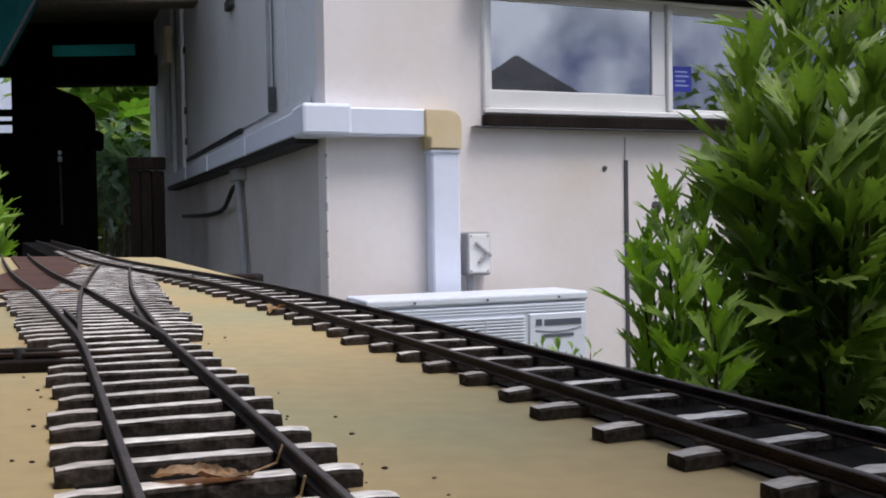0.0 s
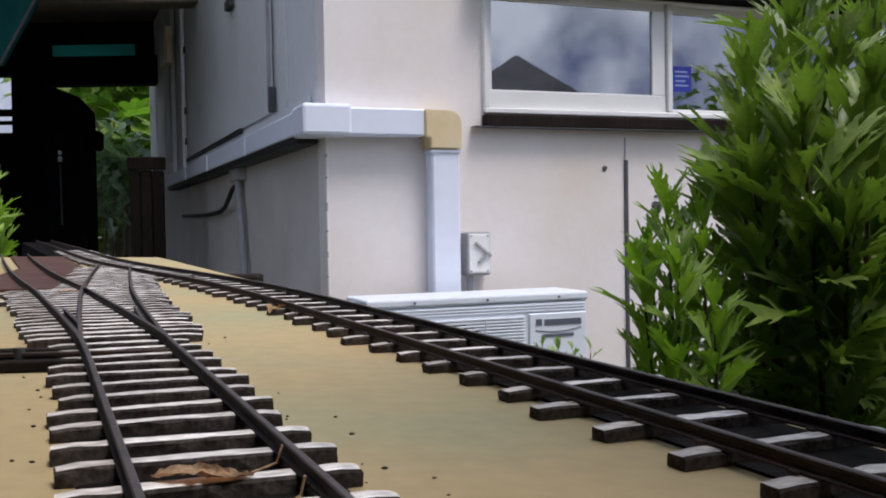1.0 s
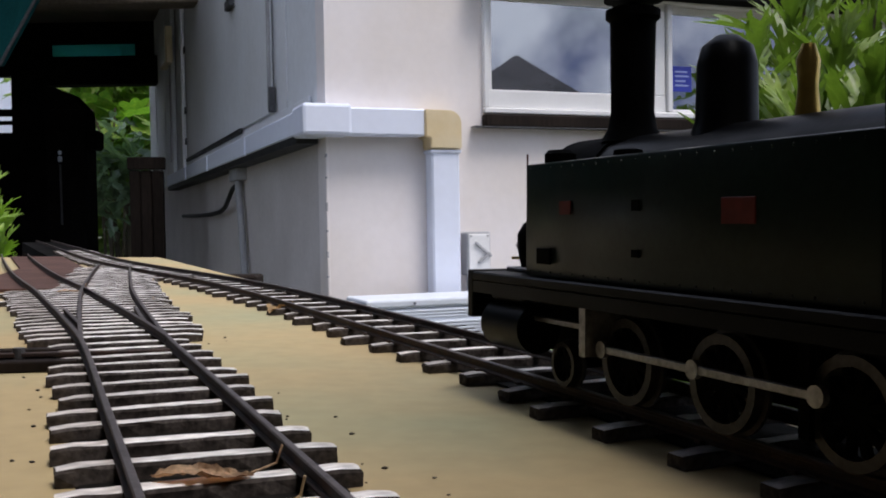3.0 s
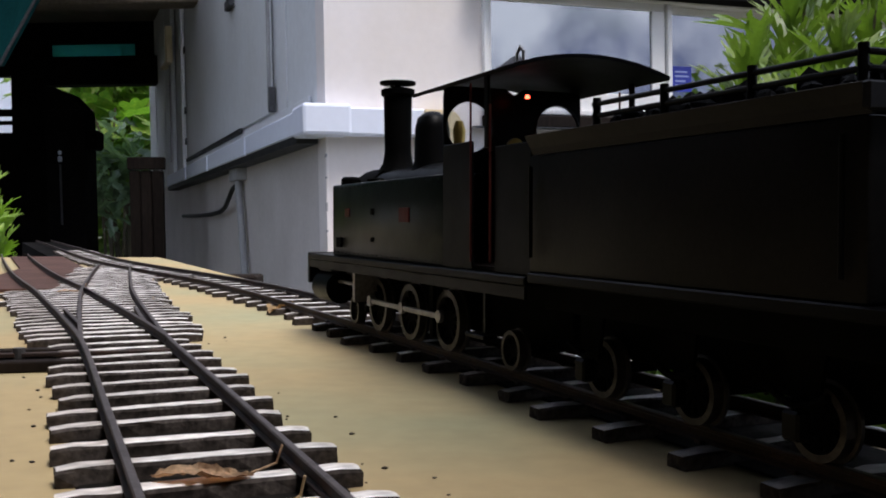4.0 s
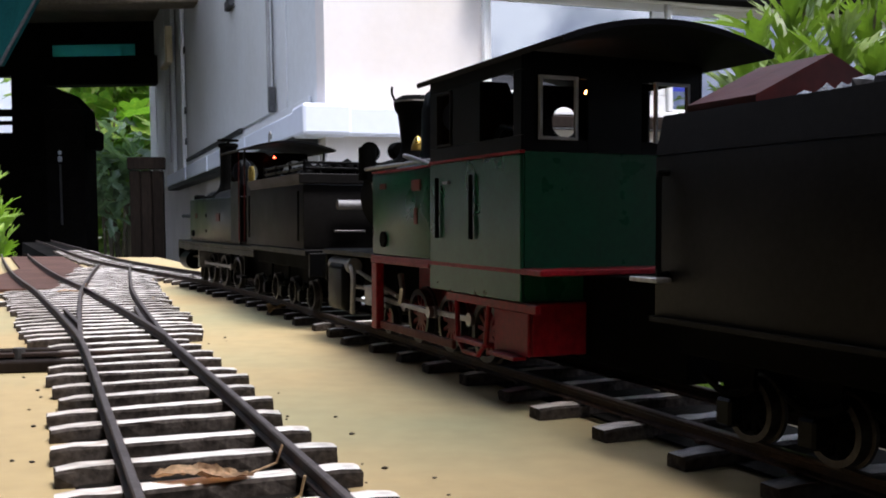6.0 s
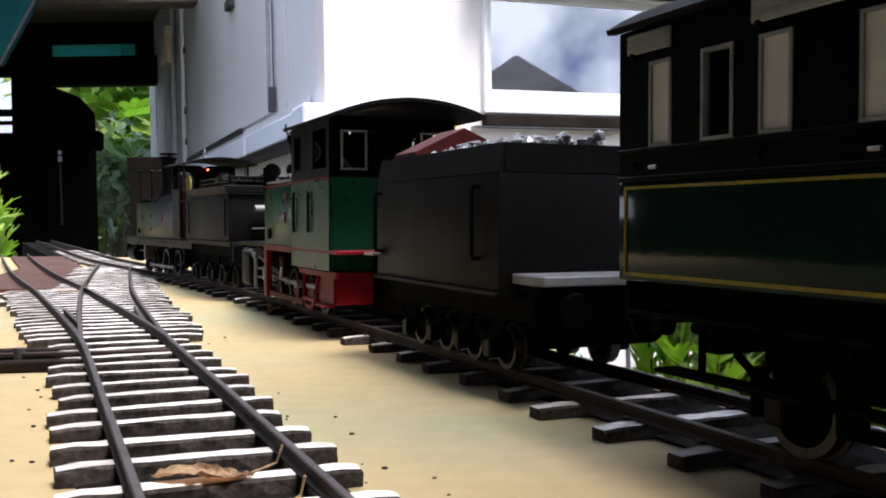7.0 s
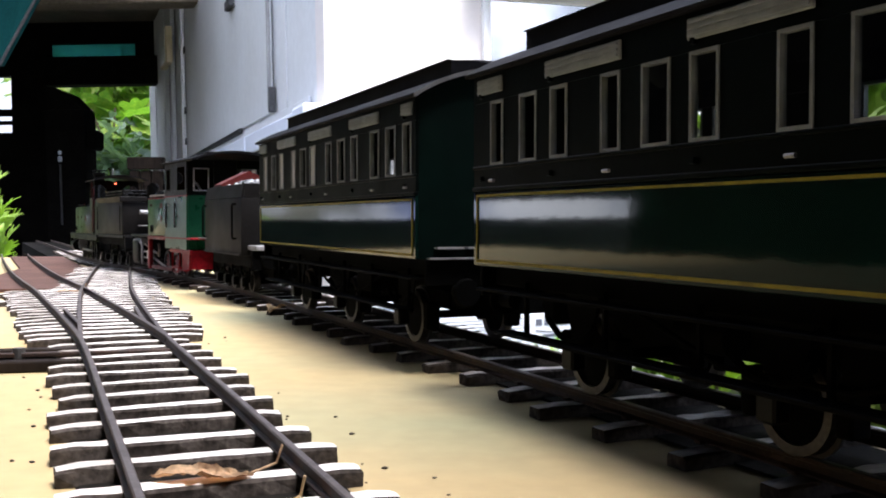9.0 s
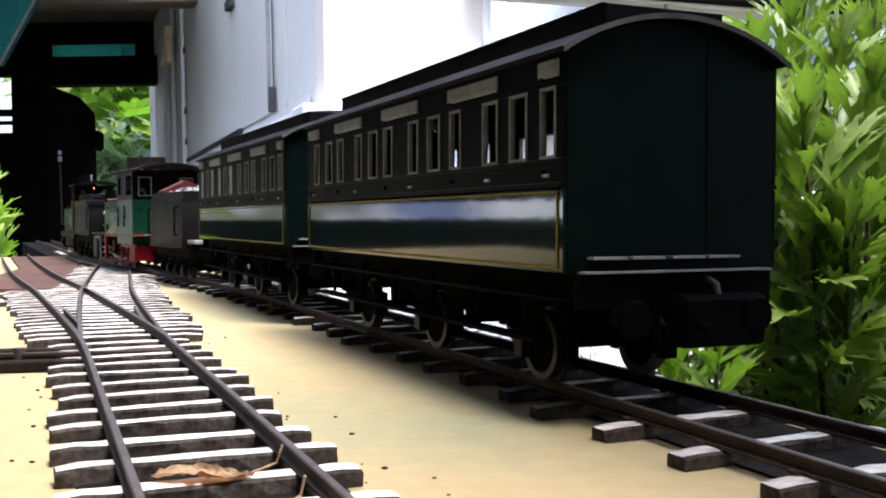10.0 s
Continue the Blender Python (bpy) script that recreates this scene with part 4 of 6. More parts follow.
def far_bush(name, centre, spread, count, size, material, label, seed, wide=0.3):
    rnd = random.Random(seed)
    bm = bmesh.new()
    src = [leaf_mesh("tmp_leaf", size, material, lb, wide, d, seed + k) for k, (lb, d) in enumerate(((2, 0.4), (3, 0.2), (2, 0.7)))]
    for _ in range(count):
        own = bmesh.new()
        own.from_mesh(rnd.choice(src))
        p = Vector([c + rnd.gauss(0, 1) * s for c, s in zip(centre, spread)])
        bmesh.ops.transform(own, verts=own.verts[:], matrix=pose(*p, rnd.uniform(-40, 40), rnd.uniform(-70, 30), rnd.uniform(0, 360)))
        merged(bm, own)
    e = empty(name, pose(0, 0, 0), label, "bush")
    tagged(part("foliage", bm, material, e), kind="stuff")
    for k in range(5):
        a = (centre[0] + rnd.uniform(-1, 1) * spread[0], centre[1] + rnd.uniform(-0.3, 0.3), 0)
        part("stem", pipe([a, (a[0] + rnd.uniform(-0.2, 0.2), a[1], centre[2] * 0.6), (a[0] + rnd.uniform(-0.4, 0.4), a[1], centre[2] * 1.15)], 0.02, 6, taper=0.5), M_STEM, e)
    return e


far_bush("palm_bush", (-4.0, 12.0, EYE + 1.6), (0.4, 0.4, 0.24), 260, 0.42, M_FARGREEN, "sunlit yellow green palm fronds behind the carport", 21, 0.16)
tagged(part("garden_wall", box(-6.6, -5.3, 12.4, 12.5, 0, EYE + 2.4), M_WHITE), "white painted wall beyond the louvres", "wall", kind="structure")
far_bush("hanging_bush", (-3.95, 12.4, EYE + 1.75), (0.35, 0.3, 0.35), 160, 0.5, M_FARGREEN, "yellow green fronds hanging behind the carport", 29, 0.2)
far_bush("broadleaf_bush", (-3.47, 11.2, EYE + 1.05), (0.12, 0.15, 0.26), 40, 0.5, M_FARGREEN, "broad bright green leaves behind the carport", 23, 0.45)
far_bush("silver_bush", (-3.48, 10.6, EYE + 0.58), (0.25, 0.2, 0.24), 260, 0.26, M_FARBLUE, "silvery blue green bush behind the carport", 25, 0.2)
far_bush("garden_hedge", (-4.2, 13.6, EYE + 0.9), (1.7, 0.3, 0.9), 900, 0.6, M_LEAFDARK, "dark green garden hedge in the distance", 27, 0.4)

# ---- the neighbour's house that the window mirrors ----
NB = pose(9.66, -4.95, 0, 0, 0, 47)


def neighbour():
    e = empty("neighbour_house", NB, "single-storey neighbouring house with a grey hipped roof", "house")
    part("wall", box(-2.1, 2.1, -2.1, 2.1, 0, EYE + 0.98), M_HOUSE2, e)
    bm = bmesh.new()
    base = [bm.verts.new((x, y, EYE + 0.9)) for x, y in ((-2.4, -2.4), (2.4, -2.4), (2.4, 2.4), (-2.4, 2.4))]
    low = [bm.verts.new((x, y, EYE + 0.82)) for x, y in ((-2.4, -2.4), (2.4, -2.4), (2.4, 2.4), (-2.4, 2.4))]
    top = bm.verts.new((0, 0, EYE + 2.81))
    for k in range(4):
        bm.faces.new((base[k], base[(k + 1) % 4], top))
        bm.faces.new((low[k], low[(k + 1) % 4], base[(k + 1) % 4], base[k]))
    bm.faces.new(low[::-1])
    bmesh.ops.recalc_face_normals(bm, faces=bm.faces[:])
    part("roof", bm, M_ROOFTILE, e)


neighbour()


far_bush("neighbour_tree", (11.9, -1.9, EYE + 1.2), (0.7, 0.7, 0.42), 520, 0.28, M_LEAFDARK, "dark garden tree beside the neighbouring house", 33, 0.4)


# ---- litter on the board ----
def dry_leaf(x, y, z, rz, length, material, label, curl=0.5):
    """A shrivelled leaf: torn edges, crumpled blade and a curled stalk."""
    rnd = random.Random(int(length * 1e5) + int(rz))
    bm = bmesh.new()
    rows = []
    for i in range(17):
        t = i / 16
        w = length * 0.24 * math.sin(math.pi * min(1, 0.05 + t * 0.93)) ** 0.8
        zz = 0.05 * length * (1 + math.sin(t * 6.0)) * curl
        rows.append([bm.verts.new((length * (t - 0.5) + rnd.uniform(-1, 1) * length * 0.012, w * q * (rnd.uniform(0.62, 1.12) if abs(q) > 0.9 else 1),
                                   max(0.0002, zz + abs(q) * w * 0.5 * curl + rnd.uniform(-0.6, 1) * length * 0.035))) for q in (-1, -0.6, -0.2, 0.2, 0.6, 1)])
    for a, b in zip(rows, rows[1:]):
        for k in range(5):
            bm.faces.new((a[k], a[k + 1], b[k + 1], b[k]))
    bmesh.ops.solidify(bm, geom=bm.faces[:], thickness=0.0004)
    own = part("dry_leaf", bm, material, None, m=B @ pose(x, y, z, 0, 0, rz), smooth=True)
    pipe_len = length * 0.5
    part("stalk", pipe([(length * 0.48, 0, 0.001), (length * 0.48 + pipe_len * 0.5, pipe_len * 0.15, 0.003), (length * 0.48 + pipe_len * 0.62, pipe_len * 0.1, 0.008)], 0.0004, 6), material, own)
    tagged(own, label, "dry leaf", group="fallen leaves")


dry_leaf(-0.064, 0.2615, BOARD_Z + 0.0058, 8, 0.0265, M_DRY, "curled brown dry leaf lying between the rails")
dry_leaf(-0.047, 0.232, BOARD_Z + 0.0057, 4, 0.018, M_DRYPALE, "pale yellow dry leaf on a sleeper", 0.4)
dry_leaf(-0.130, 0.782, BOARD_Z + 0.0003, 70, 0.032, M_DRYPALE, "pale dry leaf against the running rail", 1.2)
dry_leaf(-0.272, 0.865, BOARD_Z + 0.0004, -30, 0.03, M_DRY, "brown dry leaf beside the turnout")
dry_leaf(-0.345, 1.12, BOARD_Z + 0.0004, 15, 0.02, M_DRYPALE, "small pale leaf beside the rails")
dry_leaf(-0.36, 0.95, BOARD_Z + 0.0055, 25, 0.02, M_DRY, "small brown leaf on the turnout sleepers")


def crumbs():
    """Specks of soil and bark scattered over the paint between the tracks."""
    rnd = random.Random(77)
    bm = bmesh.new()
    for _ in range(150):
        f = rnd.random()
        y = 0.22 + 1.1 * f * f
        x = 0.05 - 0.42 * y + rnd.uniform(-0.075, 0.075)
        own = bmesh.new()
        bmesh.ops.create_icosphere(own, subdivisions=1, radius=rnd.uniform(0.0003, 0.0009))
        for v in own.verts:
            v.co = Vector((v.co.x * rnd.uniform(0.8, 1.8), v.co.y, v.co.z * 0.6))
        bmesh.ops.translate(own, verts=own.verts[:], vec=(x, y, BOARD_Z + 0.0003))
        merged(bm, own)
    tagged(part("soil_crumbs", bm, M_SLEEPERSIDE, m=B), "dark specks of soil scattered on the painted board", "dirt", kind="stuff")


crumbs()


# ---- the train: x ahead, y to the left, z over the rail top; "o" is the distance behind the first buffer beam ----
ROLL = {}                       # wheelsets and rods to be turned, with their radius


def tyre_mesh(r):
    """A flanged tyre, one closed ring about y."""
    bm = bmesh.new()
    loop = [(r * 0.80, -0.0026), (r, -0.0026), (r, 0.0012), (r * 1.10, 0.0014), (r * 1.10, 0.0026), (r * 0.80, 0.0026), (r * 0.78, 0.0)]
    rings = [[bm.verts.new((q * math.cos(k * math.tau / 28), y, q * math.sin(k * math.tau / 28))) for q, y in loop] for k in range(28)]
    n = len(loop)
    for u, v in zip(rings, rings[1:] + rings[:1]):
        for k in range(n):
            bm.faces.new((u[k], u[(k + 1) % n], v[(k + 1) % n], v[k]))
    bmesh.ops.recalc_face_normals(bm, faces=bm.faces[:])
    return bm


def centre_mesh(r, spokes):
    """The middle of a wheel: a star of spokes on a hub, or a dished disc."""
    if not spokes:
        bm = lathe([(r * 0.79, -0.0016), (r * 0.79, -0.0006), (r * 0.45, 0.0008), (r * 0.2, 0.0024), (r * 0.08, 0.0026)], seg=24, axis="Y")
    else:
        star = []
        for k in range(spokes):
            a, b = k * math.tau / spokes, (k + 0.5) * math.tau / spokes
            c, w = Vector((math.cos(a), math.sin(a))), Vector((-math.sin(a), math.cos(a))) * 0.0009
            star += [tuple(c * r * 0.80 - w), tuple(c * r * 0.80 + w), (r * 0.30 * math.cos(b), r * 0.30 * math.sin(b))]
        bm = slab(star, -0.0012, 0.0012)
        bmesh.ops.rotate(bm, verts=bm.verts[:], matrix=Matrix.Rotation(radians(90), 3, "X"))
    bmesh.ops.recalc_face_normals(bm, faces=bm.faces[:])
    return bm


def stored(name, bm, material):
    me = bpy.data.meshes.new(name)
    bm.to_mesh(me)
    bm.free()
    me.materials.append(material)
    return me


def wheelset(parent, x, r, spokes, centre):
    tyre, middle = stored("wheel", tyre_mesh(r), M_WHEEL), stored("wheel_centre", centre_mesh(r, spokes), centre)
    ax = part("wheelset", rod((0, -0.0235, 0), (0, 0.0235, 0), 0.0022), M_MATTBLACK, parent, m=pose(x, 0, r))
    for side, turn in ((0.0235, 180), (-0.0235, 0)):
        # flange towards the middle of the track
        shared("wheel", tyre, ax, pose(0, side, 0, 0, 0, turn))
        shared("wheel_centre", middle, ax, pose(0, side, 0, 0, 0, turn))
    ROLL[ax] = ("wheel", x, r)
    return ax


def arch(half, z_eave, z_top, n=14):
    """Points of a roof arc from the left eave to the right one."""
    rise = z_top - z_eave
    rad = (half * half + rise * rise) / (2 * rise)
    a = math.asin(min(1, half / rad))
    return [(rad * math.sin(a * (1 - 2 * k / n)), z_top - rad + rad * math.cos(a * (1 - 2 * k / n))) for k in range(n + 1)]


def arched_roof(x0, x1, half, z_eave, z_top, thick):
    pts = arch(half, z_eave, z_top)
    return prism(pts + [(y * 0.985, z - thick) for y, z in pts[::-1]], x0, x1)


def coupling(parent, x, ahead=1):
    part("coupling_hook", pipe([(x, 0, 0.028), (x + 0.010 * ahead, 0, 0.028), (x + 0.020 * ahead, 0, 0.026)], 0.0022, 8), M_MATTBLACK, parent)


def buffers(parent, x, ahead=1, z=0.030):
    for y in (-0.026, 0.026):
        bm = rod((x, y, z), (x + 0.010 * ahead, y, z), 0.0034)
        rod((x + 0.010 * ahead, y, z), (x + 0.0125 * ahead, y, z), 0.0068, 0.0062, 16, bm)
        part("buffer", bm, M_MATTBLACK, parent, smooth=True)


VEHICLES = []                   # (thing, distance of its middle behind the first beam, half its wheelbase)


def vehicle(name, mid, base, label, category):
    e = empty(name, B, label, category)
    VEHICLES.append((e, mid, base))
    return e, (lambda o: mid - o)


# ---- the leading engine ----
def leading_engine():
    e, X = vehicle("leading_engine", 0.145, 0.055, "black and dark green tank engine with an open cab", "steam locomotive")
    part("running_plate", box(X(0.300), X(-0.0005), -0.040, 0.040, 0.0385, 0.0422, 0.0006), M_BLACK, e)
    part("valance", box(X(0.300), X(0.0), 0.0385, 0.0398, 0.0335, 0.0383), M_BLACK, e)
    part("valance", box(X(0.300), X(0.0), -0.0398, -0.0385, 0.0335, 0.0383), M_BLACK, e)
    part("buffer_beam", box(X(-0.001), X(-0.006), -0.0395, 0.0395, 0.0225, 0.0428, 0.0006), M_BLACK, e)
    coupling(e, X(-0.006))
    part("frame", box(X(0.295), X(0.0), -0.0145, 0.0145, 0.010, 0.0383, 0.0006), M_MATTBLACK, e)
    # side tanks with rivets, handrail and plates
    for s in (1, -1):
        bm = box(X(0.214), X(0.041), min(0.0215 * s, 0.0365 * s), max(0.0215 * s, 0.0365 * s), 0.0424, 0.0856, 0.0012, seg=2)
        tank = part("side_tank", bm, M_TANKDARK, e, "dark green riveted side tank", smooth=True)
        rv = bmesh.new()
        for k in range(22):
            for z in (0.0445, 0.0835):
                lathe([(0.0005, 0), (0.0003, 0.0004)], (X(0.045 + k * 0.0078), 0.0365 * s, z), 6, rv, "Y")
        tagged(part("rivet_row", rv, M_TANKDARK, tank), kind="stuff")
        y0, y1 = sorted((0.0366 * s, 0.0372 * s))
        part("number_plate", box(X(0.172), X(0.158), y0, y1, 0.063, 0.0705, 0.0002), M_DULLRED, tank, "small red plate")
        part("maker_plate", box(X(0.076), X(0.068), y0, y1, 0.066, 0.071, 0.0002), M_DULLRED, tank, "small red plate")
        part("tank_step", box(X(0.062), X(0.052), y0, y1 + 0.0006, 0.0475, 0.0535, 0.0003), M_MATTBLACK, tank)
        part("clip", box(X(0.118), X(0.114), y0, y1, 0.067, 0.0705), M_MATTBLACK, tank)
        part("clip", box(X(0.118), X(0.114), y0, y1, 0.052, 0.0545), M_MATTBLACK, tank)
        part("filler_cap", lathe([(0.006, 0.0856), (0.006, 0.089), (0.0045, 0.0905)], (X(0.055), 0.029 * s, 0), 16), M_MATTBLACK, tank, smooth=True)
        part("filler_cap", lathe([(0.005, 0.0856), (0.005, 0.0876), (0.004, 0.088)], (X(0.10), 0.029 * s, 0), 16), M_MATTBLACK, tank, smooth=True)
    part("boiler", rod((X(0.21), 0, 0.0745), (X(0.062), 0, 0.0745), 0.0215, seg=28), M_BLACK, e, smooth=True)
    smoke = part("smokebox", rod((X(0.062), 0, 0.0745), (X(0.028), 0, 0.0745), 0.0225, seg=28), M_MATTBLACK, e, smooth=True)
    part("smokebox_door", lathe([(0.019, 0), (0.017, 0.002), (0.008, 0.0045), (0.001, 0.005)], (X(0.028), 0, 0.0745), 24, axis="X"), M_MATTBLACK, smoke, smooth=True)
    part("door_dart", rod((X(0.022), -0.005, 0.0745), (X(0.022), 0.005, 0.0745), 0.001), M_STEEL, smoke)
    part("smokebox_saddle", box(X(0.060), X(0.030), -0.018, 0.018, 0.0424, 0.058, 0.001), M_MATTBLACK, e)
    part("chimney", lathe([(0.0125, 0.094), (0.0095, 0.099), (0.0083, 0.106), (0.0088, 0.140), (0.0105, 0.1415), (0.0105, 0.1445), (0.0085, 0.1455), (0.0072, 0.1455), (0.0068, 0.139)], (X(0.060), 0, 0), 24), M_MATTBLACK, e, smooth=True)
    part("chimney_lid", lathe([(0.0016, 0.139), (0.0016, 0.1475), (0.0112, 0.1480), (0.0112, 0.1495), (0.001, 0.1505)], (X(0.060), 0, 0), 24), M_MATTBLACK, e, smooth=True)
    part("dome", lathe([(0.0125, 0.092), (0.0105, 0.097), (0.010, 0.116), (0.0085, 0.122), (0.004, 0.1255), (0.0005, 0.126)], (X(0.115), 0, 0), 24), M_BLACK, e, smooth=True)
    part("safety_valve", lathe([(0.004, 0.094), (0.003, 0.104), (0.0036, 0.112), (0.002, 0.117)], (X(0.152), 0, 0), 14), M_BRASS, e, smooth=True)
    lamp = part("headlamp", lathe([(0.0045, 0.0424), (0.0068, 0.0435), (0.0085, 0.052), (0.0085, 0.058), (0.006, 0.0625), (0.0035, 0.064), (0.0030, 0.073), (0.0016, 0.0745)], (X(0.010), 0.014, 0), 16), M_MATTBLACK, e, smooth=True)
    part("lamp_handle", pipe([(X(0.010), 0.010, 0.060), (X(0.010), 0.0095, 0.078), (X(0.010), 0.014, 0.082), (X(0.010), 0.0185, 0.078), (X(0.010), 0.018, 0.060)], 0.0006, 6), M_STEEL, lamp)
    part("whip_rod", rod((X(0.0085), 0.018, 0.058), (X(0.0085), 0.018, 0.092), 0.0004), M_DULLRED, lamp)
    for y in (0.010, 0.0165):
        part("lens", rod((X(0.0015), y, 0.0530), (X(-0.0005), y, 0.0530), 0.0022, seg=12), M_STEEL, lamp)
    part("lamp_bracket", box(X(0.0012), X(-0.0004), 0.006, 0.021, 0.0470, 0.0482, 0.0002), M_BRASS, lamp)
    part("lamp_base", box(X(0.020), X(0.0005), 0.004, 0.024, 0.0423, 0.0440, 0.0004), M_GREYMETAL, lamp)
    # cab
    plate = part("cab_front", spectacle_plate(X(0.2155), X(0.2142), -0.0365, 0.0365, 0.086, 0.1262, ((-0.0235, 0.1075), (0.0235, 0.1075)), 0.0118), M_BLACK, e)
    for y in (-0.0235, 0.0235):
        part("spectacle_glass", rod((X(0.2151), y, 0.1075), (X(0.2146), y, 0.1075), 0.0119, seg=28), M_CLEAR, plate)
        part("spectacle_rim", pipe([(X(0.2157), y + 0.0122 * math.cos(k * math.tau / 24), 0.1075 + 0.0122 * math.sin(k * math.tau / 24)) for k in range(25)], 0.0005, 5), M_TENDER, plate)
    for s in (1, -1):
        y0, y1 = sorted((0.0355 * s, 0.0368 * s))
        part("cab_side", box(X(0.246), X(0.2142), y0, y1, 0.0424, 0.0985, 0.0004), M_BLACK, e)
        part("cab_side", box(X(0.300), X(0.268), y0, y1, 0.0424, 0.0945, 0.0004), M_BLACK, e)
        part("handrail", rod((X(0.2475), 0.038 * s, 0.046), (X(0.2475), 0.038 * s, 0.123), 0.0005), M_DULLRED, e)
        part("handrail", rod((X(0.2665), 0.038 * s, 0.046), (X(0.2665), 0.038 * s, 0.112), 0.0005), M_DULLRED, e)
        part("roof_post", box(X(0.262), X(0.258), y0, y1, 0.0945, 0.1257, 0.0004), M_BLACK, e)
        part("cab_step", box(X(0.266), X(0.248), min(0.034 * s, 0.041 * s), max(0.034 * s, 0.041 * s), 0.014, 0.0158, 0.0003), M_BLACK, e)
        part("step_hanger", box(X(0.258), X(0.256), min(0.034 * s, 0.036 * s), max(0.034 * s, 0.036 * s), 0.015, 0.0385), M_BLACK, e)
    part("cab_floor", box(X(0.300), X(0.216), -0.035, 0.035, 0.0424, 0.0444), M_DARKWOOD, e)
    part("backhead", box(X(0.226), X(0.216), -0.019, 0.019, 0.0446, 0.096, 0.003, seg=2), M_MATTBLACK, e)
    part("gauge", rod((X(0.2265), 0.006, 0.098), (X(0.2285), 0.006, 0.098), 0.004, seg=16), M_BRASS, e)
    part("gauge", rod((X(0.2265), -0.008, 0.090), (X(0.2285), -0.008, 0.090), 0.003, seg=16), M_BRASS, e)
    part("regulator", rod((X(0.229), -0.010, 0.082), (X(0.229), 0.010, 0.088), 0.0008), M_STEEL, e)
    part("cab_roof", arched_roof(X(0.284), X(0.183), 0.0395, 0.1255, 0.1325, 0.0016), M_ROOF, e, smooth=True)
    part("whistle", pipe([(X(0.226), 0.004, 0.131), (X(0.226), 0.004, 0.1415), (X(0.229), 0.004, 0.144), (X(0.232), 0.004, 0.1415), (X(0.232), 0.004, 0.1375)], 0.0008, 8), M_STEEL, e)
    part("cab_lamp", lathe([(0.0012, 0), (0.0009, 0.0012), (0.0002, 0.0018)], (X(0.2285), 0.0, 0.1205), 10), M_REDGLOW, e, "tiny red glowing cab lamp")
    # running gear
    for s in (1, -1):
        cy = part("cylinder", rod((X(0.044), 0.032 * s, 0.0215), (X(0.012), 0.032 * s, 0.0215), 0.0098, seg=20), M_BLACK, e, smooth=True)
        part("cylinder_cover", rod((X(0.012), 0.032 * s, 0.0215), (X(0.0095), 0.032 * s, 0.0215), 0.008, seg=20), M_STEEL, cy)
        part("valve_chest", box(X(0.042), X(0.014), min(0.026 * s, 0.038 * s), max(0.026 * s, 0.038 * s), 0.0315, 0.0383, 0.001), M_BLACK, cy)
        part("slide_bar", box(X(0.082), X(0.044), min(0.031 * s, 0.034 * s), max(0.031 * s, 0.034 * s), 0.0250, 0.0266), M_STEEL, e)
        part("motion_bracket", box(X(0.086), X(0.082), min(0.02 * s, 0.037 * s), max(0.02 * s, 0.037 * s), 0.016, 0.0383), M_STEEL, e)
        part("brake_hanger", box(X(0.184), X(0.180), min(0.027 * s, 0.029 * s), max(0.027 * s, 0.029 * s), 0.006, 0.034), M_MATTBLACK, e)
        rd = part("side_rod", rods((X(0.095) - X(0.145), 0.0, X(0.195) - X(0.145)), 0.0315 * s), M_STEEL, e)
        ROLL[rd] = ("rod", X(0.145), 0.0150, 0.0062, s)
    for o in (0.095, 0.145, 0.195):
        wheelset(e, X(o), 0.0150, 12, M_MATTBLACK)
    wheelset(e, X(0.052), 0.0085, 8, M_MATTBLACK)
    wheelset(e, X(0.262), 0.0085, 8, M_MATTBLACK)
    return e


def rods(xs, y):
    bm = bmesh.new()
    y0, y1 = sorted((y, y + math.copysign(0.0016, y)))
    box(min(xs), max(xs), y0, y1, -0.0013, 0.0013, 0.0003, bm)
    for x in xs:
        rod((x, y0 - 0.0002, 0), (x, y1 + 0.0004, 0), 0.003, seg=14, bm=bm)
    return bm


def coal_heap(parent, x0, x1, half, z, label, seed, high=0.006, material=None):
    rnd = random.Random(seed)
    bm = bmesh.new()
    for _ in range(130):
        own = bmesh.new()
        bmesh.ops.create_icosphere(own, subdivisions=1, radius=rnd.uniform(0.002, 0.0046))
        for v in own.verts:
            v.co *= rnd.uniform(0.7, 1.25)
        x, y = rnd.uniform(x0, x1), rnd.uniform(-half, half)
        hz = z + high * (1 - (y / half) ** 2) * rnd.uniform(0.3, 1.0)
        bmesh.ops.translate(own, verts=own.verts[:], vec=(x, y, hz))
        merged(bm, own)
    box(x0 - 0.001, x1 + 0.001, -half, half, z - 0.006, z + 0.0005, bm=bm)
    return tagged(part("coal", bm, material or M_COAL, parent, label), kind="stuff")


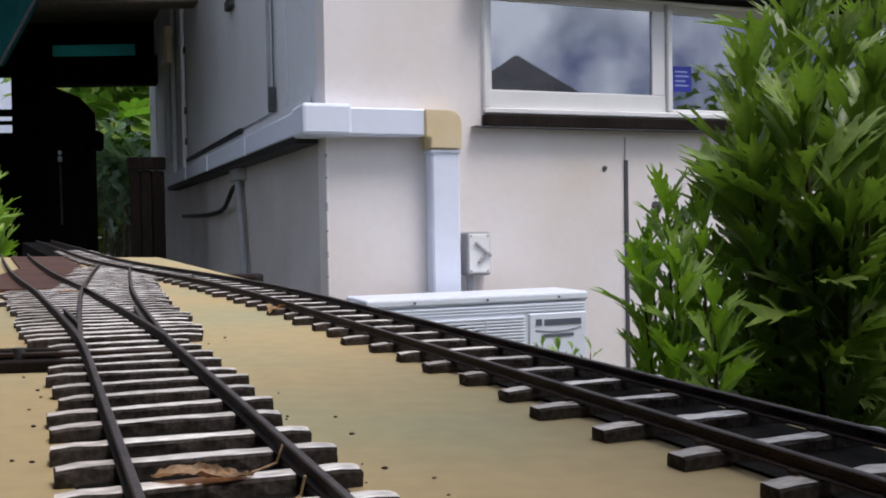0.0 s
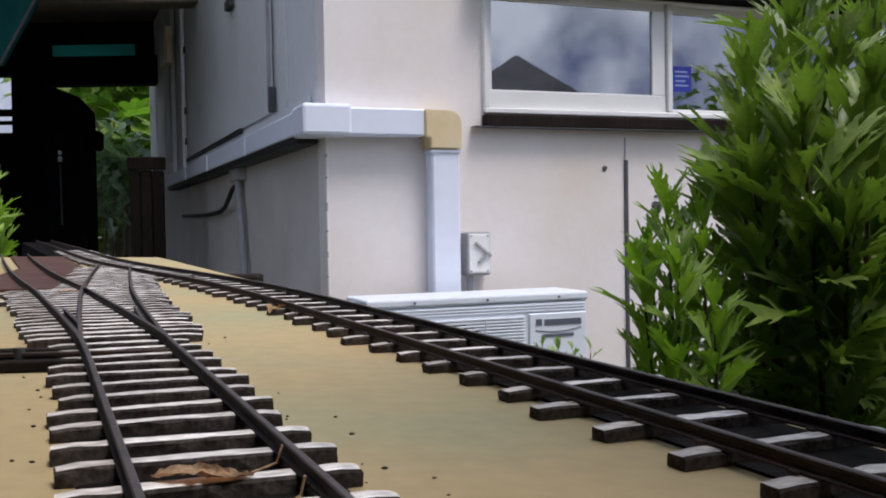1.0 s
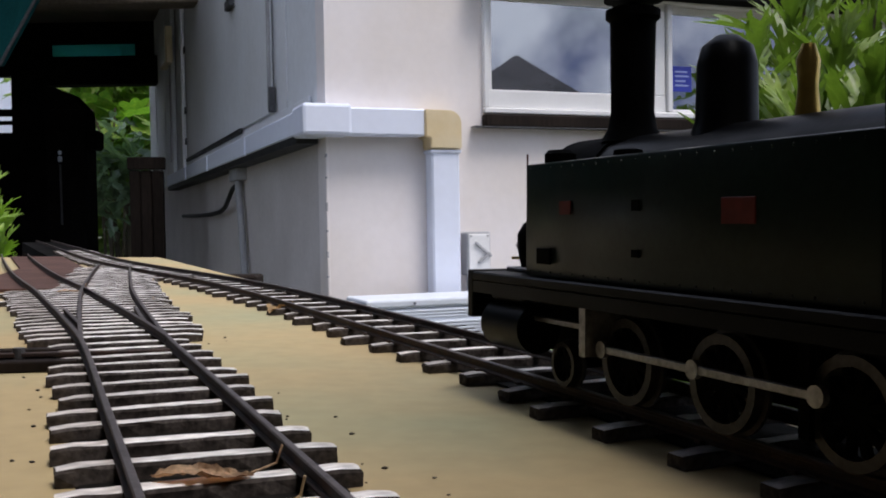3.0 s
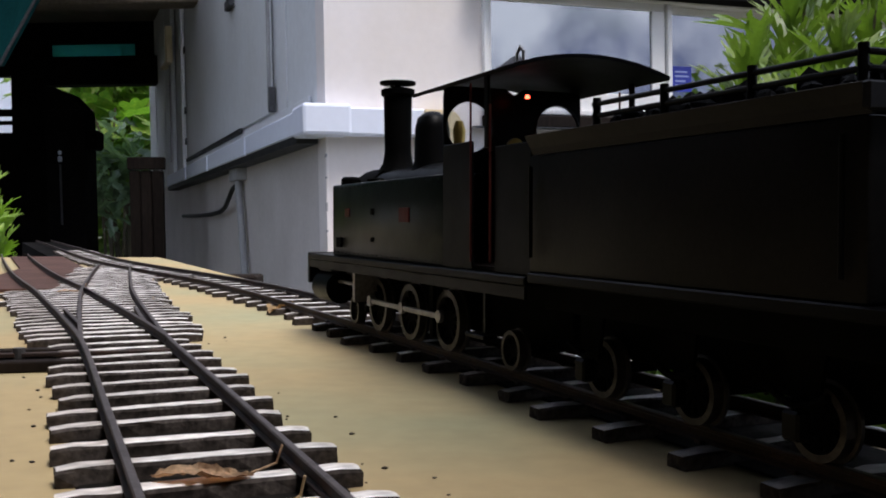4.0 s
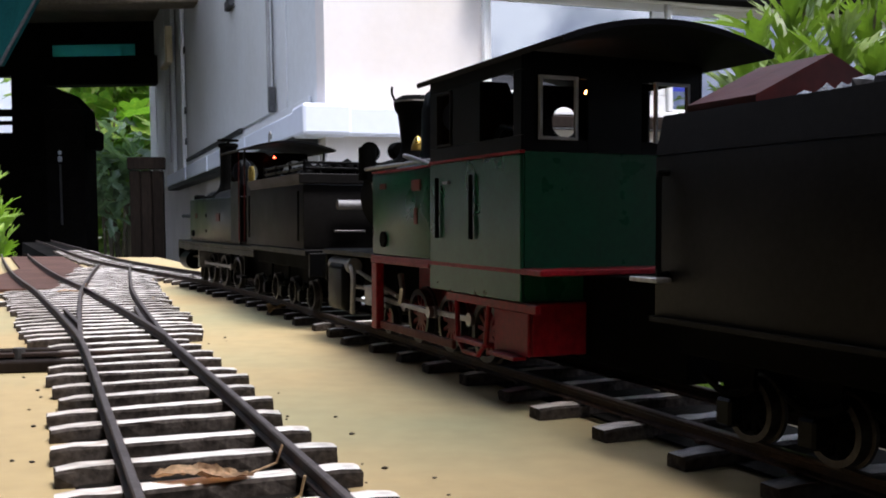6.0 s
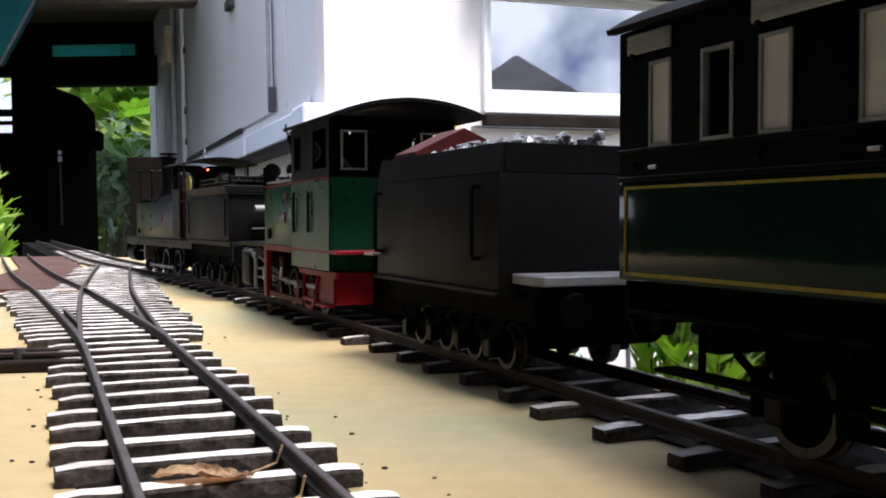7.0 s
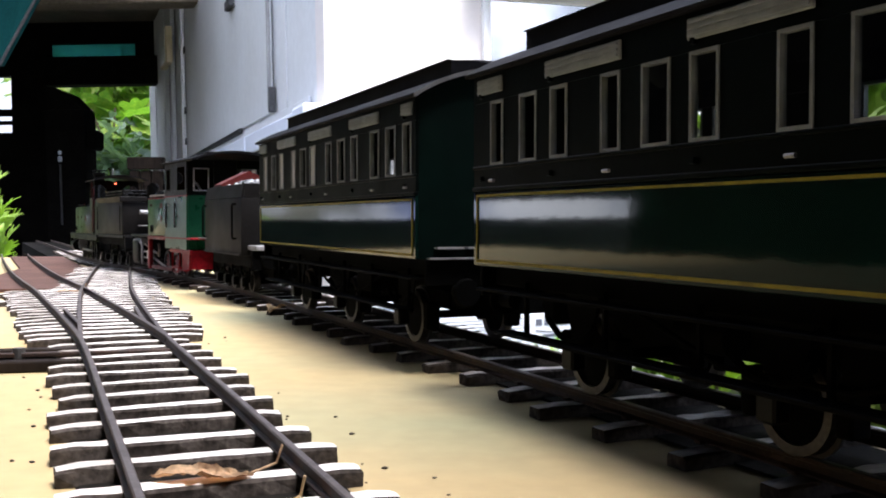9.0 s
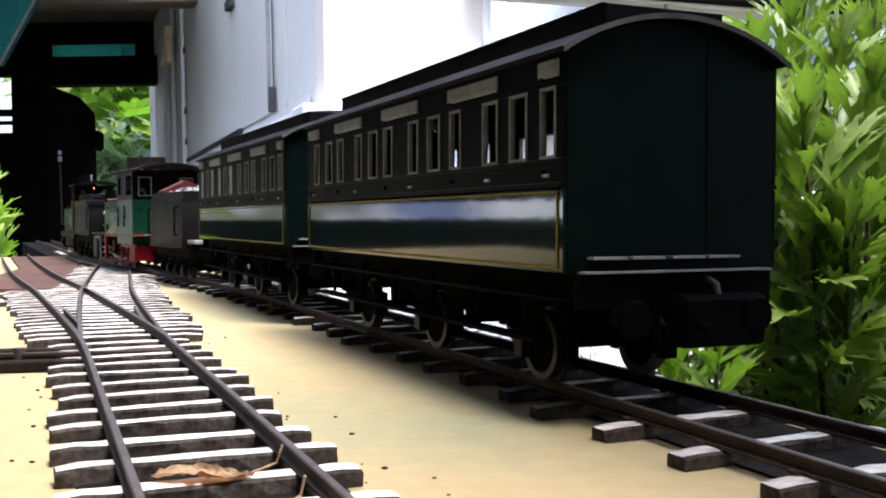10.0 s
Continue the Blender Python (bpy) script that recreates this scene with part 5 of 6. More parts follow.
def tender_underframe(e, X, o0, o1, wheels, z_frame, r=0.0105):
    part("sole_bar", box(X(o1), X(o0), 0.030, 0.0335, z_frame - 0.010, z_frame, 0.0005), M_MATTBLACK, e)
    part("sole_bar", box(X(o1), X(o0), -0.0335, -0.030, z_frame - 0.010, z_frame, 0.0005), M_MATTBLACK, e)
    part("underframe", box(X(o1), X(o0), -0.018, 0.018, 0.014, z_frame - 0.0005, 0.0005), M_MATTBLACK, e)
    for o in wheels:
        wheelset(e, X(o), r, 10, M_MATTBLACK)
        for s in (1, -1):
            bm = slab([(X(o) - 0.008, 0.0), (X(o) + 0.008, 0.0), (X(o) + 0.0045, -0.016), (X(o) - 0.0045, -0.016)], 0, 0.0014)
            bmesh.ops.transform(bm, verts=bm.verts[:], matrix=Matrix.Translation((0, 0.0302 * s, z_frame - 0.008)) @ Matrix.Rotation(radians(90), 4, "X"))
            ag = part("axle_guard", bm, M_MATTBLACK, e)
            part("axle_box", box(X(o) - 0.0032, X(o) + 0.0032, min(0.030 * s, 0.0355 * s), max(0.030 * s, 0.0355 * s), r - 0.004, r + 0.004, 0.0008), M_BLACK, ag)
            part("spring", pipe([(X(o) - 0.011, 0.033 * s, r + 0.009), (X(o) - 0.005, 0.033 * s, r + 0.006), (X(o), 0.033 * s, r + 0.005), (X(o) + 0.005, 0.033 * s, r + 0.006), (X(o) + 0.011, 0.033 * s, r + 0.009)], 0.0012, 6), M_MATTBLACK, ag)


def leading_tender():
    e, X = vehicle("leading_tender", 0.385, 0.055, "grey black coal tender with open top rails", "tender")
    part("tank_body", box(X(0.466), X(0.303), -0.0395, 0.0395, 0.0442, 0.0885, 0.0012, seg=2), M_TENDER, e, smooth=True)
    flare = [(0.0395, 0.0885), (0.0405, 0.091), (0.0432, 0.0955), (0.0420, 0.0958), (0.0393, 0.0915), (0.0383, 0.0885)]
    part("flared_coping", prism(flare, X(0.467), X(0.306)), M_TENDER, e)
    part("flared_coping", prism([(-y, z) for y, z in flare], X(0.467), X(0.306)), M_TENDER, e)
    part("rear_coping", box(X(0.4695), X(0.467), -0.0432, 0.0432, 0.089, 0.0957, 0.0005), M_TENDER, e)
    for s in (1, -1):
        for z in (0.0995, 0.1035):
            part("coal_rail", rod((X(0.463), 0.0372 * s, z), (X(0.345), 0.0372 * s, z), 0.0009), M_BLACK, e)
        for o in (0.347, 0.385, 0.424, 0.462):
            part("rail_stanchion", rod((X(o), 0.0372 * s, 0.089), (X(o), 0.0372 * s, 0.1055), 0.0014), M_BLACK, e)
        part("handrail", rod((X(0.308), 0.0415 * s, 0.050), (X(0.308), 0.0415 * s, 0.084), 0.0008), M_BLACK, e)
        part("handrail", rod((X(0.460), 0.0415 * s, 0.050), (X(0.460), 0.0415 * s, 0.084), 0.0008), M_BLACK, e)
    for z in (0.0995, 0.1035):
        part("coal_rail", rod((X(0.463), -0.0372, z), (X(0.463), 0.0372, z), 0.0009), M_BLACK, e)
    coal_heap(e, X(0.455), X(0.350), 0.034, 0.096, "dull black coal load", 31, 0.009, M_MATTBLACK)
    part("platform", box(X(0.474), X(0.303), -0.0405, 0.0405, 0.0402, 0.0440, 0.0005), M_BLACK, e)
    tender_underframe(e, X, 0.305, 0.472, (0.333, 0.385, 0.437), 0.040)
    part("rear_beam", box(X(0.478), X(0.4745), -0.0385, 0.0385, 0.026, 0.042, 0.0005), M_BLACK, e)
    buffers(e, X(0.478), -1)
    coupling(e, X(0.478), -1)
    part("vacuum_tank", rod((X(0.4745), -0.030, 0.0745), (X(0.4745), 0.018, 0.0745), 0.0032, seg=16), M_GREYMETAL, e, "grey cylindrical vacuum tank", smooth=True)
    lamp = part("tail_lamp", lathe([(0.006, 0), (0.0065, 0.003), (0.0065, 0.009), (0.005, 0.011)], (X(0.4705), -0.026, 0.060), 18, axis="X"), M_GREYMETAL, e, "grey round tail lamp", smooth=True)
    lamp.matrix_basis = Matrix.Translation((2 * X(0.4705), 0, 0)) @ Matrix.Diagonal((-1, 1, 1, 1))
    part("pipe_hoop", pipe([(X(0.472), -0.014, 0.070), (X(0.474), -0.014, 0.082), (X(0.474), -0.019, 0.085), (X(0.474), -0.024, 0.082), (X(0.472), -0.024, 0.070)], 0.0011, 8), M_MATTBLACK, e)
    part("step_rail", rod((X(0.4705), -0.003, 0.0565), (X(0.4705), 0.019, 0.0565), 0.0008), M_STEEL, e)
    return e


# ---- the second engine ----
def second_engine():
    e, X = vehicle("second_engine", 0.665, 0.055, "green tank engine with red frames and a black cab", "steam locomotive")
    part("front_platform", box(X(0.612), X(0.515), -0.0405, 0.0405, 0.0432, 0.0462, 0.0005), M_BLACK, e)
    part("buffer_beam", box(X(0.519), X(0.514), -0.0385, 0.0385, 0.026, 0.0430, 0.0005), M_MATTBLACK, e)
    buffers(e, X(0.514))
    coupling(e, X(0.514))
    part("running_plate", box(X(0.80), X(0.6125), -0.0425, 0.0425, 0.0432, 0.0455, 0.0004), M_RED, e)
    part("frame", box(X(0.850), X(0.520), -0.0145, 0.0145, 0.009, 0.0430, 0.0005), M_MATTBLACK, e)
    for s in (1, -1):
        a = lambda p, q: sorted((p * s, q * s))
        y0, y1 = a(0.0205, 0.0420)
        tank = part("side_tank", box(X(0.6935), X(0.6135), y0, y1, 0.0458, 0.0885, 0.001, seg=2), M_GREEN, e, "glossy green side tank", smooth=True)
        y0, y1 = a(0.0422, 0.0428)
        part("number_plate", box(X(0.683), X(0.672), y0, y1, 0.078, 0.0835, 0.0002), M_DULLRED, tank, "small red plate")
        part("builder_plate", box(X(0.636), X(0.627), y0, y1, 0.080, 0.083, 0.0002), M_DULLRED, tank, "small red plate")
        part("emblem", box(X(0.679), X(0.675), y0, y1, 0.062, 0.070, 0.0002), M_DULLRED, tank, "small red emblem")
        part("tank_hatch", rod((X(0.632), 0.042 * s, 0.054), (X(0.632), 0.0432 * s, 0.054), 0.0042, seg=16), M_MATTBLACK, tank)
        part("lining", box(X(0.6935), X(0.6135), *a(0.040, 0.0424), 0.0886, 0.0898), M_RED, tank, "thin red edge strip")
        part("red_valance", box(X(0.6935), X(0.6125), *a(0.0405, 0.0428), 0.0415, 0.0436, 0.0003), M_RED, e, "red running plate edge")
        part("guard_post", box(X(0.621), X(0.613), *a(0.038, 0.0425), 0.006, 0.0414, 0.0005), M_RED, e, "red side frame post")
        part("side_frame", box(X(0.700), X(0.6212), *a(0.0160, 0.0180), 0.010, 0.0425, 0.0004), M_RED, e, "red engine frame")
        part("lower_frame", box(X(0.716), X(0.621), *a(0.0385, 0.0405), 0.0065, 0.0105, 0.0004), M_DULLRED, e, "faded red lower guard")
        # cylinder and motion
        cy = part("cylinder", box(X(0.562), X(0.530), *a(0.0295, 0.0425), 0.010, 0.0388, 0.004, seg=3), M_BLACK, e, smooth=True)
        part("cylinder_top", rod((X(0.565), 0.036 * s, 0.0370), (X(0.527), 0.036 * s, 0.0370), 0.0048, seg=16), M_GREYMETAL, cy, "grey rounded valve chest", smooth=True)
        part("steam_pipe", pipe([(X(0.565), 0.0385 * s, 0.037), (X(0.572), 0.040 * s, 0.036), (X(0.576), 0.0405 * s, 0.030), (X(0.575), 0.0405 * s, 0.018), (X(0.570), 0.039 * s, 0.010)], 0.0015, 8), M_GREYMETAL, cy, "bent grey steam pipe", smooth=True)
        part("slide_bar", box(X(0.622), X(0.565), *a(0.034, 0.0365), 0.0242, 0.0260), M_STEEL, e)
        part("slide_bar", box(X(0.622), X(0.565), *a(0.034, 0.0365), 0.0170, 0.0186), M_STEEL, e)
        part("crosshead", box(X(0.602), X(0.590), *a(0.0325, 0.0385), 0.0165, 0.0275, 0.0006), M_STEEL, e)
        part("radius_rod", pipe([(X(0.576), 0.0375 * s, 0.0345), (X(0.615), 0.0375 * s, 0.0285), (X(0.640), 0.0375 * s, 0.0245)], 0.0012, 6), M_STEEL, e)
        part("valve_link", pipe([(X(0.640), 0.036 * s, 0.036), (X(0.643), 0.036 * s, 0.029), (X(0.640), 0.036 * s, 0.021)], 0.0016, 6), M_STEEL, e)
        rd = part("side_rod", rods((X(0.640) - X(0.680), 0.0, X(0.720) - X(0.680)), 0.0315 * s), M_STEEL, e)
        ROLL[rd] = ("rod", X(0.680), 0.0140, 0.006, s)
        cr = part("connecting_rod", conrod(X(0.598) - X(0.680), 0.0345 * s), M_STEEL, e)
        ROLL[cr] = ("conrod", X(0.680), 0.0140, 0.006, s, X(0.598) - X(0.680))
        # cab side below the windows, green with a door recess
        part("cab_side", box(X(0.784), X(0.6945), *a(0.0408, 0.0424), 0.0325, 0.0895, 0.0004), M_GREEN, e, "glossy green cab side")
        part("cab_rail", rod((X(0.706), 0.0438 * s, 0.056), (X(0.706), 0.0438 * s, 0.083), 0.0010), M_MATTBLACK, e)
        part("cab_rail", rod((X(0.742), 0.0438 * s, 0.056), (X(0.742), 0.0438 * s, 0.083), 0.0010), M_MATTBLACK, e)
        part("door_handle", box(X(0.718), X(0.712), *a(0.0425, 0.0438), 0.080, 0.0812), M_STEEL, e)
        part("lining", box(X(0.784), X(0.6945), *a(0.0405, 0.0430), 0.0896, 0.0908), M_RED, e, "thin red edge strip")
        part("red_skirt", box(X(0.795), X(0.712), *a(0.0395, 0.0418), 0.0285, 0.0322, 0.0004), M_RED, e, "red cab skirt")
        part("cab_step", box(X(0.752), X(0.724), *a(0.037, 0.0430), 0.0112, 0.0132, 0.0004), M_RED, e, "red cab step")
        part("step_hanger", pipe([(X(0.722), 0.041 * s, 0.029), (X(0.724), 0.0415 * s, 0.013), (X(0.731), 0.0415 * s, 0.0075), (X(0.745), 0.0415 * s, 0.0075), (X(0.752), 0.0415 * s, 0.013), (X(0.754), 0.041 * s, 0.029)], 0.0012, 6), M_RED, e, "red step hanger")
        part("side_skirt", box(X(0.786), X(0.757), *a(0.0385, 0.0402), 0.0115, 0.0284, 0.0004), M_RED, e, "red lower frame plate")
        part("lower_step", box(X(0.782), X(0.760), *a(0.0385, 0.0445), 0.0098, 0.0114, 0.0003), M_RED, e, "red step")
        # upper cab side with a window
        y0, y1 = a(0.0410, 0.0422)
        part("cab_waist", box(X(0.784), X(0.6945), y0, y1, 0.0909, 0.0965), M_BLACK, e)
        part("cab_cantrail", box(X(0.784), X(0.6945), y0, y1, 0.1215, 0.1285), M_BLACK, e)
        for o0, o1 in ((0.6945, 0.703), (0.719, 0.7475), (0.7775, 0.784)):
            part("cab_pillar", box(X(o1), X(o0), y0, y1, 0.0966, 0.1214), M_BLACK, e)
        part("cab_window", ring_x(X(0.719), X(0.703), y0, y1, 0.0970, 0.1210, 0.0010), M_TENDER, e)
    part("boiler", rod((X(0.694), 0, 0.078), (X(0.580), 0, 0.078), 0.0225, seg=28), M_BLACK, e, smooth=True)
    smoke = part("smokebox", rod((X(0.580), 0, 0.078), (X(0.540), 0, 0.078), 0.0238, seg=28), M_MATTBLACK, e, smooth=True)
    part("smokebox_door", lathe([(0.020, 0), (0.018, 0.002), (0.008, 0.005), (0.001, 0.0055)], (X(0.540), 0, 0.078), 24, axis="X"), M_MATTBLACK, smoke, smooth=True)
    part("smokebox_saddle", box(X(0.578), X(0.545), -0.018, 0.018, 0.0463, 0.060, 0.001), M_MATTBLACK, e)
    part("chimney", lathe([(0.0135, 0.0985), (0.0095, 0.104), (0.0088, 0.110), (0.0108, 0.126), (0.0128, 0.1295), (0.0132, 0.132), (0.0132, 0.1335), (0.0112, 0.136), (0.0092, 0.1372), (0.0085, 0.131)], (X(0.572), 0, 0), 24), M_MATTBLACK, e, smooth=True)
    part("chimney_rim", pipe([(X(0.572) + 0.0132 * math.cos(k * math.tau / 28), 0.0132 * math.sin(k * math.tau / 28), 0.1336) for k in range(29)], 0.0005, 5), M_STEEL, e, "bright rim of the chimney cap")
    part("chimney_brace", pipe([(X(0.572), 0.012, 0.132), (X(0.566), 0.013, 0.139), (X(0.564), 0.012, 0.143)], 0.0008, 6), M_MATTBLACK, e)
    part("dome", lathe([(0.0195, 0.096), (0.0178, 0.101), (0.0174, 0.123), (0.0155, 0.132), (0.009, 0.1375), (0.001, 0.1385)], (X(0.627), 0, 0), 28), M_BLACK, e, smooth=True)
    part("bell", lathe([(0.004, 0.104), (0.0035, 0.107), (0.002, 0.111), (0.0004, 0.1125)], (X(0.590), 0.006, 0), 16), M_BRASS, e, "small brass bell", smooth=True)
    part("sand_box", lathe([(0.009, 0.098), (0.0085, 0.110), (0.006, 0.115), (0.001, 0.1165)], (X(0.664), 0, 0), 20), M_BLACK, e, smooth=True)
    part("pump", rod((X(0.548), 0.022, 0.088), (X(0.548), 0.022, 0.108), 0.0055, seg=16), M_MATTBLACK, e, smooth=True)
    part("pump_head", rod((X(0.546), 0.020, 0.106), (X(0.532), 0.014, 0.106), 0.0058, seg=16), M_MATTBLACK, e, smooth=True)
    part("smoke_plate", box(-0.0016, 0.0016, -0.001, 0.001, -0.020, 0.020, 0.0004), M_GREYMETAL, e, "slanting grey handrail plate", m=pose(X(0.580), 0.0265, 0.068, 0, 24, 0))
    for s in (1, -1):
        part("boiler_rail", rod((X(0.690), 0.0245 * s, 0.0945), (X(0.548), 0.0245 * s, 0.0945), 0.0011), M_STEEL, e)
        part("feed_pipe", pipe([(X(0.690), 0.030 * s, 0.0905), (X(0.660), 0.028 * s, 0.092), (X(0.625), 0.024 * s, 0.0975), (X(0.600), 0.018 * s, 0.100)], 0.0013, 8), M_STEEL, e, smooth=True)
    for o in (0.700, 0.755):
        part("hose", pipe([(X(o - 0.06), 0.010, 0.100), (X(o - 0.045), 0.013, 0.107), (X(o - 0.03), 0.014, 0.105), (X(o - 0.006), 0.016, 0.096)], 0.0012, 8), M_STEEL, e, smooth=True)
    part("top_lamp", lathe([(0.005, 0), (0.0055, 0.004), (0.0055, 0.010), (0.003, 0.012)], (X(0.548), 0, 0.107), 16, axis="X"), M_MATTBLACK, e, smooth=True)
    # cab front and rear plates
    part("cab_front", spectacle_plate(X(0.6958), X(0.6946), -0.0410, 0.0410, 0.0905, 0.1295, ((-0.029, 0.112), (0.029, 0.112)), 0.0075), M_BLACK, e)
    plate = part("cab_rear", box(X(0.784), X(0.7826), -0.0125, 0.0125, 0.0905, 0.1285), M_BLACK, e)
    for y0, y1, z0, z1 in ((-0.0408, -0.0345, 0.0905, 0.1285), (0.0345, 0.0408, 0.0905, 0.1285), (-0.0345, -0.0127, 0.0905, 0.0955),
                           (0.0127, 0.0345, 0.0905, 0.0955), (-0.0345, -0.0127, 0.1190, 0.1285), (0.0127, 0.0345, 0.1190, 0.1285)):
        part("rear_panel", box(X(0.784), X(0.7826), y0, y1, z0, z1), M_BLACK, plate)
    part("cab_rear_lower", box(X(0.784), X(0.7826), -0.0406, 0.0406, 0.0326, 0.0903), M_GREEN, e, "green cab rear plate")
    part("rear_skirt", box(X(0.7862), X(0.7842), -0.0384, 0.0384, 0.0115, 0.0320, 0.0005), M_RED, e, "red rear drag plate")
    for c in (-0.0265, 0.0265):
        part("rear_window", ring_y(c - 0.0085, c + 0.0085, X(0.7856), X(0.7841), 0.0950, 0.1195, 0.0012), M_GREYMETAL, plate, "pale rear window frame")
    part("cab_floor", box(X(0.782), X(0.6965), -0.0405, 0.0405, 0.0456, 0.0472), M_DARKWOOD, e)
    part("backhead", box(X(0.708), X(0.6965), -0.019, 0.019, 0.0474, 0.102, 0.003, seg=2), M_MATTBLACK, e)
    part("cab_roof", arched_roof(X(0.822), X(0.688), 0.0465, 0.1275, 0.1365, 0.0022), M_ROOF, e, smooth=True)
    part("roof_hatch", box(X(0.770), X(0.730), -0.016, 0.016, 0.1350, 0.1385, 0.001), M_ROOF, e)
    part("cab_lamp", lathe([(0.0013, 0), (0.001, 0.0013), (0.0002, 0.002)], (X(0.763), 0.0, 0.1165), 10), M_LAMPGLOW, e, "tiny orange glowing cab lamp")
    for o in (0.640, 0.680, 0.720):
        wheelset(e, X(o), 0.0140, 12, M_RED)
    wheelset(e, X(0.595), 0.0080, 8, M_RED)
    return e


def conrod(dx, y):
    bm = bmesh.new()
    y0, y1 = sorted((y, y + math.copysign(0.0016, y)))
    box(min(0, dx), max(0, dx), y0, y1, -0.0012, 0.0012, 0.0003, bm)
    for x in (0, dx):
        rod((x, y0 - 0.0002, 0), (x, y1 + 0.0005, 0), 0.0028, seg=14, bm=bm)
    return bm


def ring_x(x0, x1, y0, y1, z0, z1, w):
    bm = box(x0, x1, y0 - 0.0006, y1 + 0.0006, z0, z0 + w)
    box(x0, x1, y0 - 0.0006, y1 + 0.0006, z1 - w, z1, bm=bm)
    box(x0, x0 + w, y0 - 0.0006, y1 + 0.0006, z0 + w, z1 - w, bm=bm)
    box(x1 - w, x1, y0 - 0.0006, y1 + 0.0006, z0 + w, z1 - w, bm=bm)
    return bm


def ring_y(y0, y1, x0, x1, z0, z1, w):
    bm = box(x0, x1, y0, y1, z0, z0 + w)
    box(x0, x1, y0, y1, z1 - w, z1, bm=bm)
    box(x0, x1, y0, y0 + w, z0 + w, z1 - w, bm=bm)
    box(x0, x1, y1 - w, y1, z0 + w, z1 - w, bm=bm)
    return bm


def second_tender():
    e, X = vehicle("second_tender", 0.940, 0.050, "dusty grey black tender heaped with shiny coal", "tender")
    part("tank_body", box(X(1.013), X(0.8685), -0.0415, 0.0415, 0.0335, 0.0835, 0.001, seg=2), M_TENDER, e, smooth=True)
    cope = [(0.0415, 0.0836), (0.0388, 0.0955), (0.0375, 0.0955), (0.0400, 0.0836)]
    part("sloped_coping", prism(cope, X(1.013), X(0.869)), M_TENDER, e)
    part("sloped_coping", prism([(-y, z) for y, z in cope], X(1.013), X(0.869)), M_TENDER, e)
    part("rear_coping", box(X(1.013), X(1.0115), -0.0385, 0.0385, 0.0836, 0.0953), M_TENDER, e)
    part("front_coping", box(X(0.8705), X(0.869), -0.0385, 0.0385, 0.0836, 0.0953), M_TENDER, e)
    coal_heap(e, X(1.006), X(0.912), 0.034, 0.0935, "glittering grey black coal load", 41, 0.007)
    part("tool_box", prism([(0.033, 0.0945), (0.033, 0.0985), (0.006, 0.1115), (-0.024, 0.0985), (-0.024, 0.0945)], X(0.903), X(0.873)), M_DULLRED, e, "faded red tool box")
    for s in (1, -1):
        for o in (0.8755, 0.995):
            h = part("handrail", pipe([(X(o), 0.0415 * s, 0.078), (X(o), 0.0445 * s, 0.078), (X(o), 0.0450 * s, 0.076), (X(o), 0.0450 * s, 0.050), (X(o), 0.0445 * s, 0.048), (X(o), 0.0415 * s, 0.048)], 0.0010, 6), M_MATTBLACK, e)
        part("front_step", box(X(0.878), X(0.864), min(0.0418 * s, 0.0475 * s), max(0.0418 * s, 0.0475 * s), 0.0455, 0.0470, 0.0003), M_STEEL, e)
        part("lower_ledge", box(X(1.013), X(0.8685), min(0.0416 * s, 0.0432 * s), max(0.0416 * s, 0.0432 * s), 0.0335, 0.0350), M_TENDER, e)
    part("rear_footplate", box(X(1.040), X(1.0135), -0.036, 0.036, 0.0385, 0.0425, 0.0006), M_GREYMETAL, e, "pale grey rear footplate")
    part("rear_beam", box(X(1.036), X(1.0322), -0.0385, 0.0385, 0.022, 0.0383, 0.0005), M_MATTBLACK, e)
    buffers(e, X(1.036), -1)
    coupling(e, X(1.036), -1)
    tender_underframe(e, X, 0.870, 1.032, (0.893, 0.925, 0.957, 0.989), 0.0333, 0.0095)
    part("draw_bar", rod((X(0.87), 0, 0.026), (X(0.845), 0, 0.026), 0.003), M_MATTBLACK, e)
    return e


# ---- the coaches ----
WINDOWS = ((0.0160, 0.0265), (0.0400, 0.0530), (0.0630, 0.0745), (0.0955, 0.1065), (0.1180, 0.1320), (0.1410, 0.1535), (0.1755, 0.1875), (0.1990, 0.2130),
           (0.2240, 0.2355), (0.2565, 0.2700), (0.2800, 0.2940), (0.3040, 0.3150))
VENTS = ((0.0055, 0.0265), (0.0605, 0.1075), (0.1405, 0.1880), (0.2235, 0.2705), (0.3035, 0.3175))
HALF = 0.0465


def hipped(bm, x0, x1):
    """Slopes the two ends of a raised roof inwards towards its top."""
    for v in bm.verts:
        if v.co.z > 0.1415:
            v.co.x += 0.012 if abs(v.co.x - x0) < 1e-4 else (-0.012 if abs(v.co.x - x1) < 1e-4 else 0.0)
    return bm


